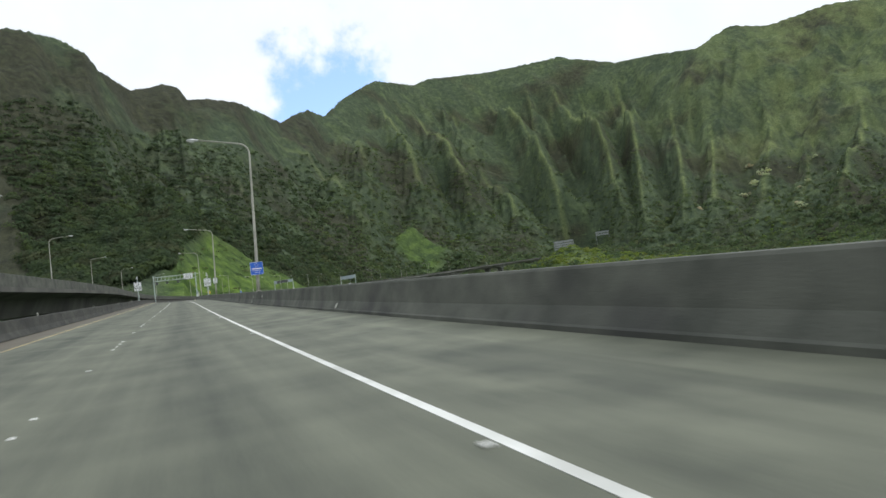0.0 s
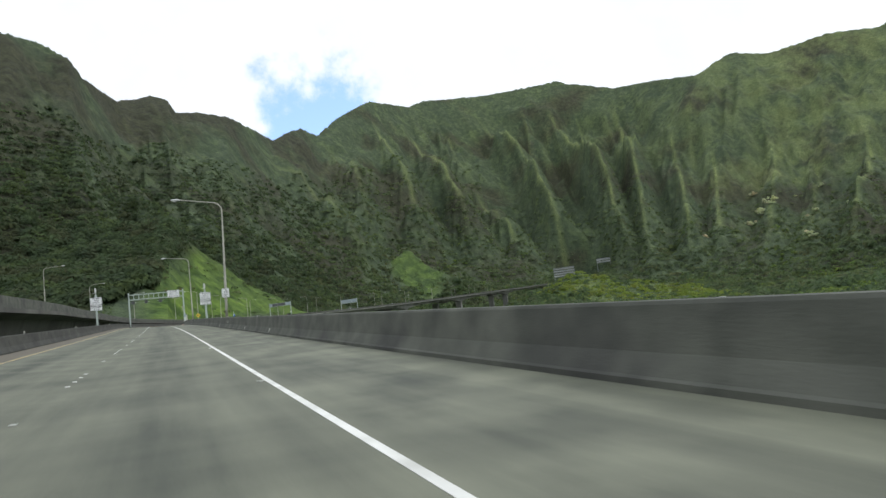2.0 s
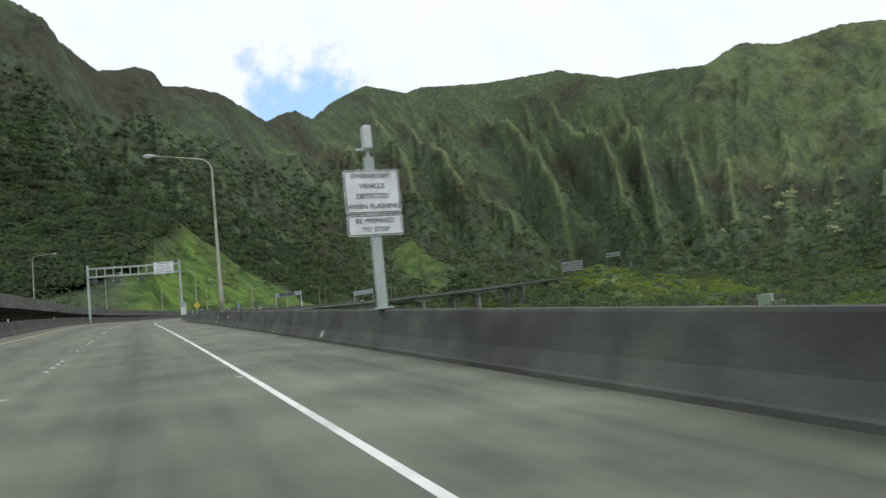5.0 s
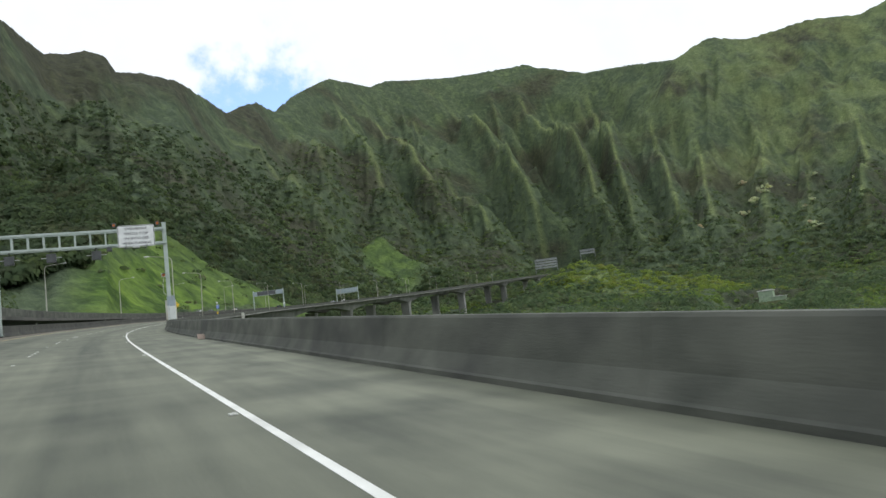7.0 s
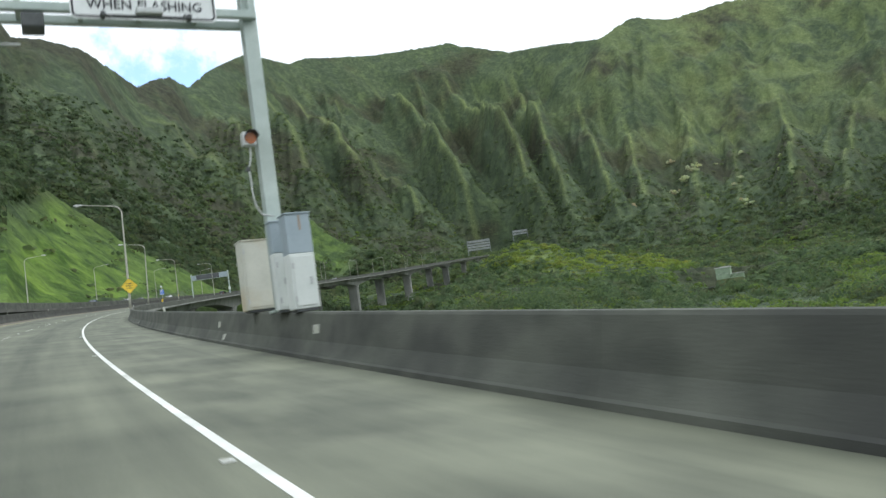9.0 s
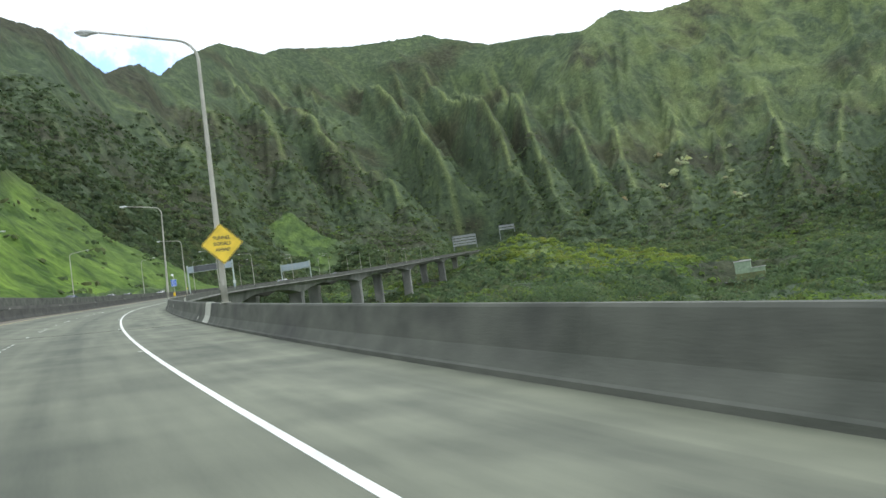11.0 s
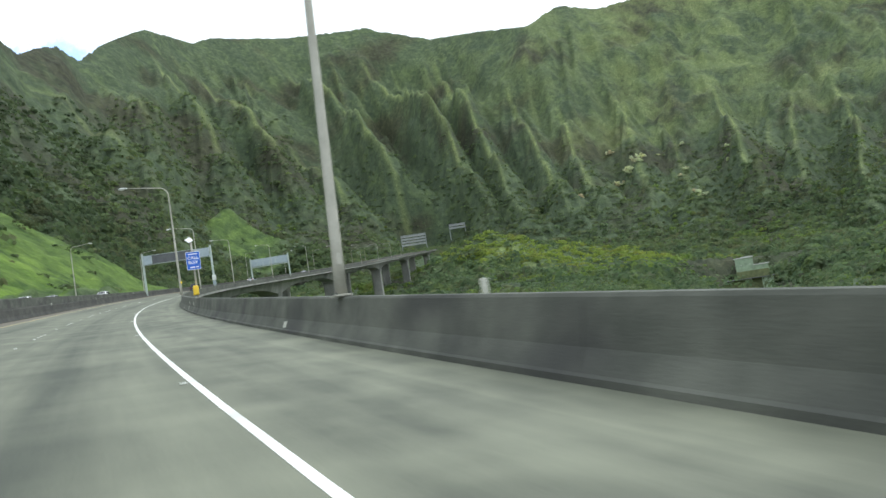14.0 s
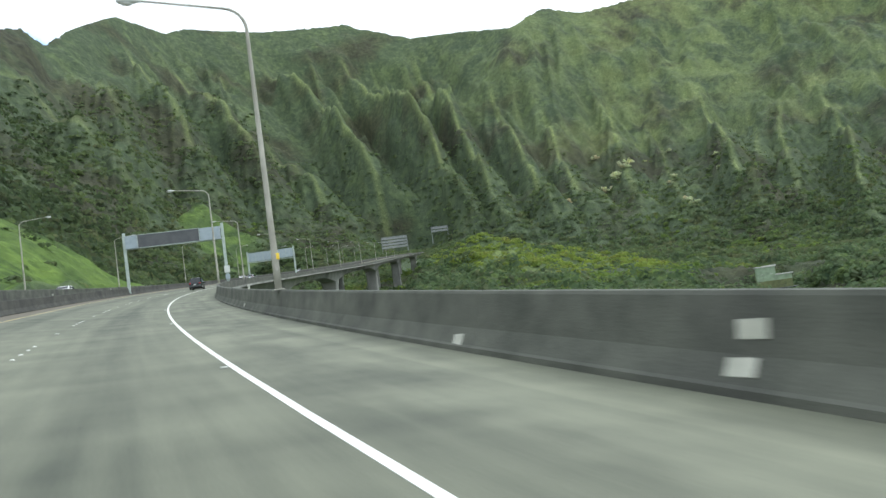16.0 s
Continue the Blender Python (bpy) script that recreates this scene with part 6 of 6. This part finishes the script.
P_BLACK, P_SILVER = plain("black_car_paint", (0.02, 0.021, 0.024), 0.2), plain("silver_car_paint", (0.42, 0.43, 0.44), 0.25, 0.5)
P_WHITE, P_BLUE = plain("white_car_paint", (0.75, 0.75, 0.74), 0.25), plain("grey_blue_car_paint", (0.12, 0.15, 0.2), 0.25)
vehicle(stand(552, -0.25, 0.006), P_BLACK, "black sport utility car driving ahead in the lane", 1.66, 4.6, "", 0.9)
for s, a, p, lb in ((458, -14.6, P_BLUE, "dark blue oncoming car on the opposite carriageway"), (505, -18.0, P_WHITE, "white oncoming car on the opposite carriageway"),
                    (519, -18.0, P_SILVER, "silver oncoming car on the opposite carriageway"), (538, -14.6, P_WHITE, "white oncoming car on the opposite carriageway"),
                    (690, -18.0, P_WHITE, "white oncoming car on the opposite carriageway"), (760, -14.6, P_SILVER, "silver oncoming car on the opposite carriageway")):
    vehicle(stand(s, a, float(left_up(s)) + 0.006, 180), p, lb, 1.45, 4.6, "oncoming cars")
vehicle(stand(640, -4.0, 0.105), P_SILVER, "silver car far ahead in the passing lane", 1.45, 4.6)


# ---- pump house in the valley ----
def pump_house(x, y, z, yaw):
    ob = thing("pump_house", pose(x, y, z, 0, 0, yaw), "small pale green flat-roofed utility building among the shrubs", "building")
    part("wall", boxed((1.7, 4, 3.6), (11, 9, 9), None, 0.05), M_HOUSE, ob)
    part("roof", boxed((1.7, 4, 8.3), (12.2, 10.4, 0.5), None, 0.05), M_ROOF, ob)
    part("wing_wall", boxed((11.7, 4.2, 0.6), (9, 8, 4), None, 0.05), M_HOUSE, ob)
    part("wing_roof", boxed((11.9, 4, 2.8), (10.2, 9.4, 0.4), None, 0.05), M_ROOF, ob)
    part("lower_wall", boxed((6, 3.2, -3.1), (20, 10, 5), None, 0.05), M_OLIVE, ob, "moss-stained olive wall")
    part("terrace", boxed((2.5, 1.5, -5.7), (32, 14, 0.5), None, 0.05), M_DARK, ob, "dark terrace slab")
    part("basement_wall", boxed((-1.3, 2.5, -12), (24, 8, 12), None, 0.05), M_OLIVE, ob)
    part("basement_panel", boxed((14.2, 1.0, -12), (7, 9, 12), None, 0.05), M_HOUSE, ob)
    part("parapet", boxed((4, -0.6, 8.75), (8, 0.3, 0.4), None, 0.03), M_ROOF, ob)
    for px in (-1, 4.5):
        wd = part("window", boxed((px, -0.53, 4.2), (1.4, 0.12, 1.2)), M_HOUSE, ob)
        part("sill", boxed((px, -0.62, 3.5), (1.7, 0.3, 0.15)), M_ROOF, wd)
    return ob


pump_house(497, 697, 25, -54.6)
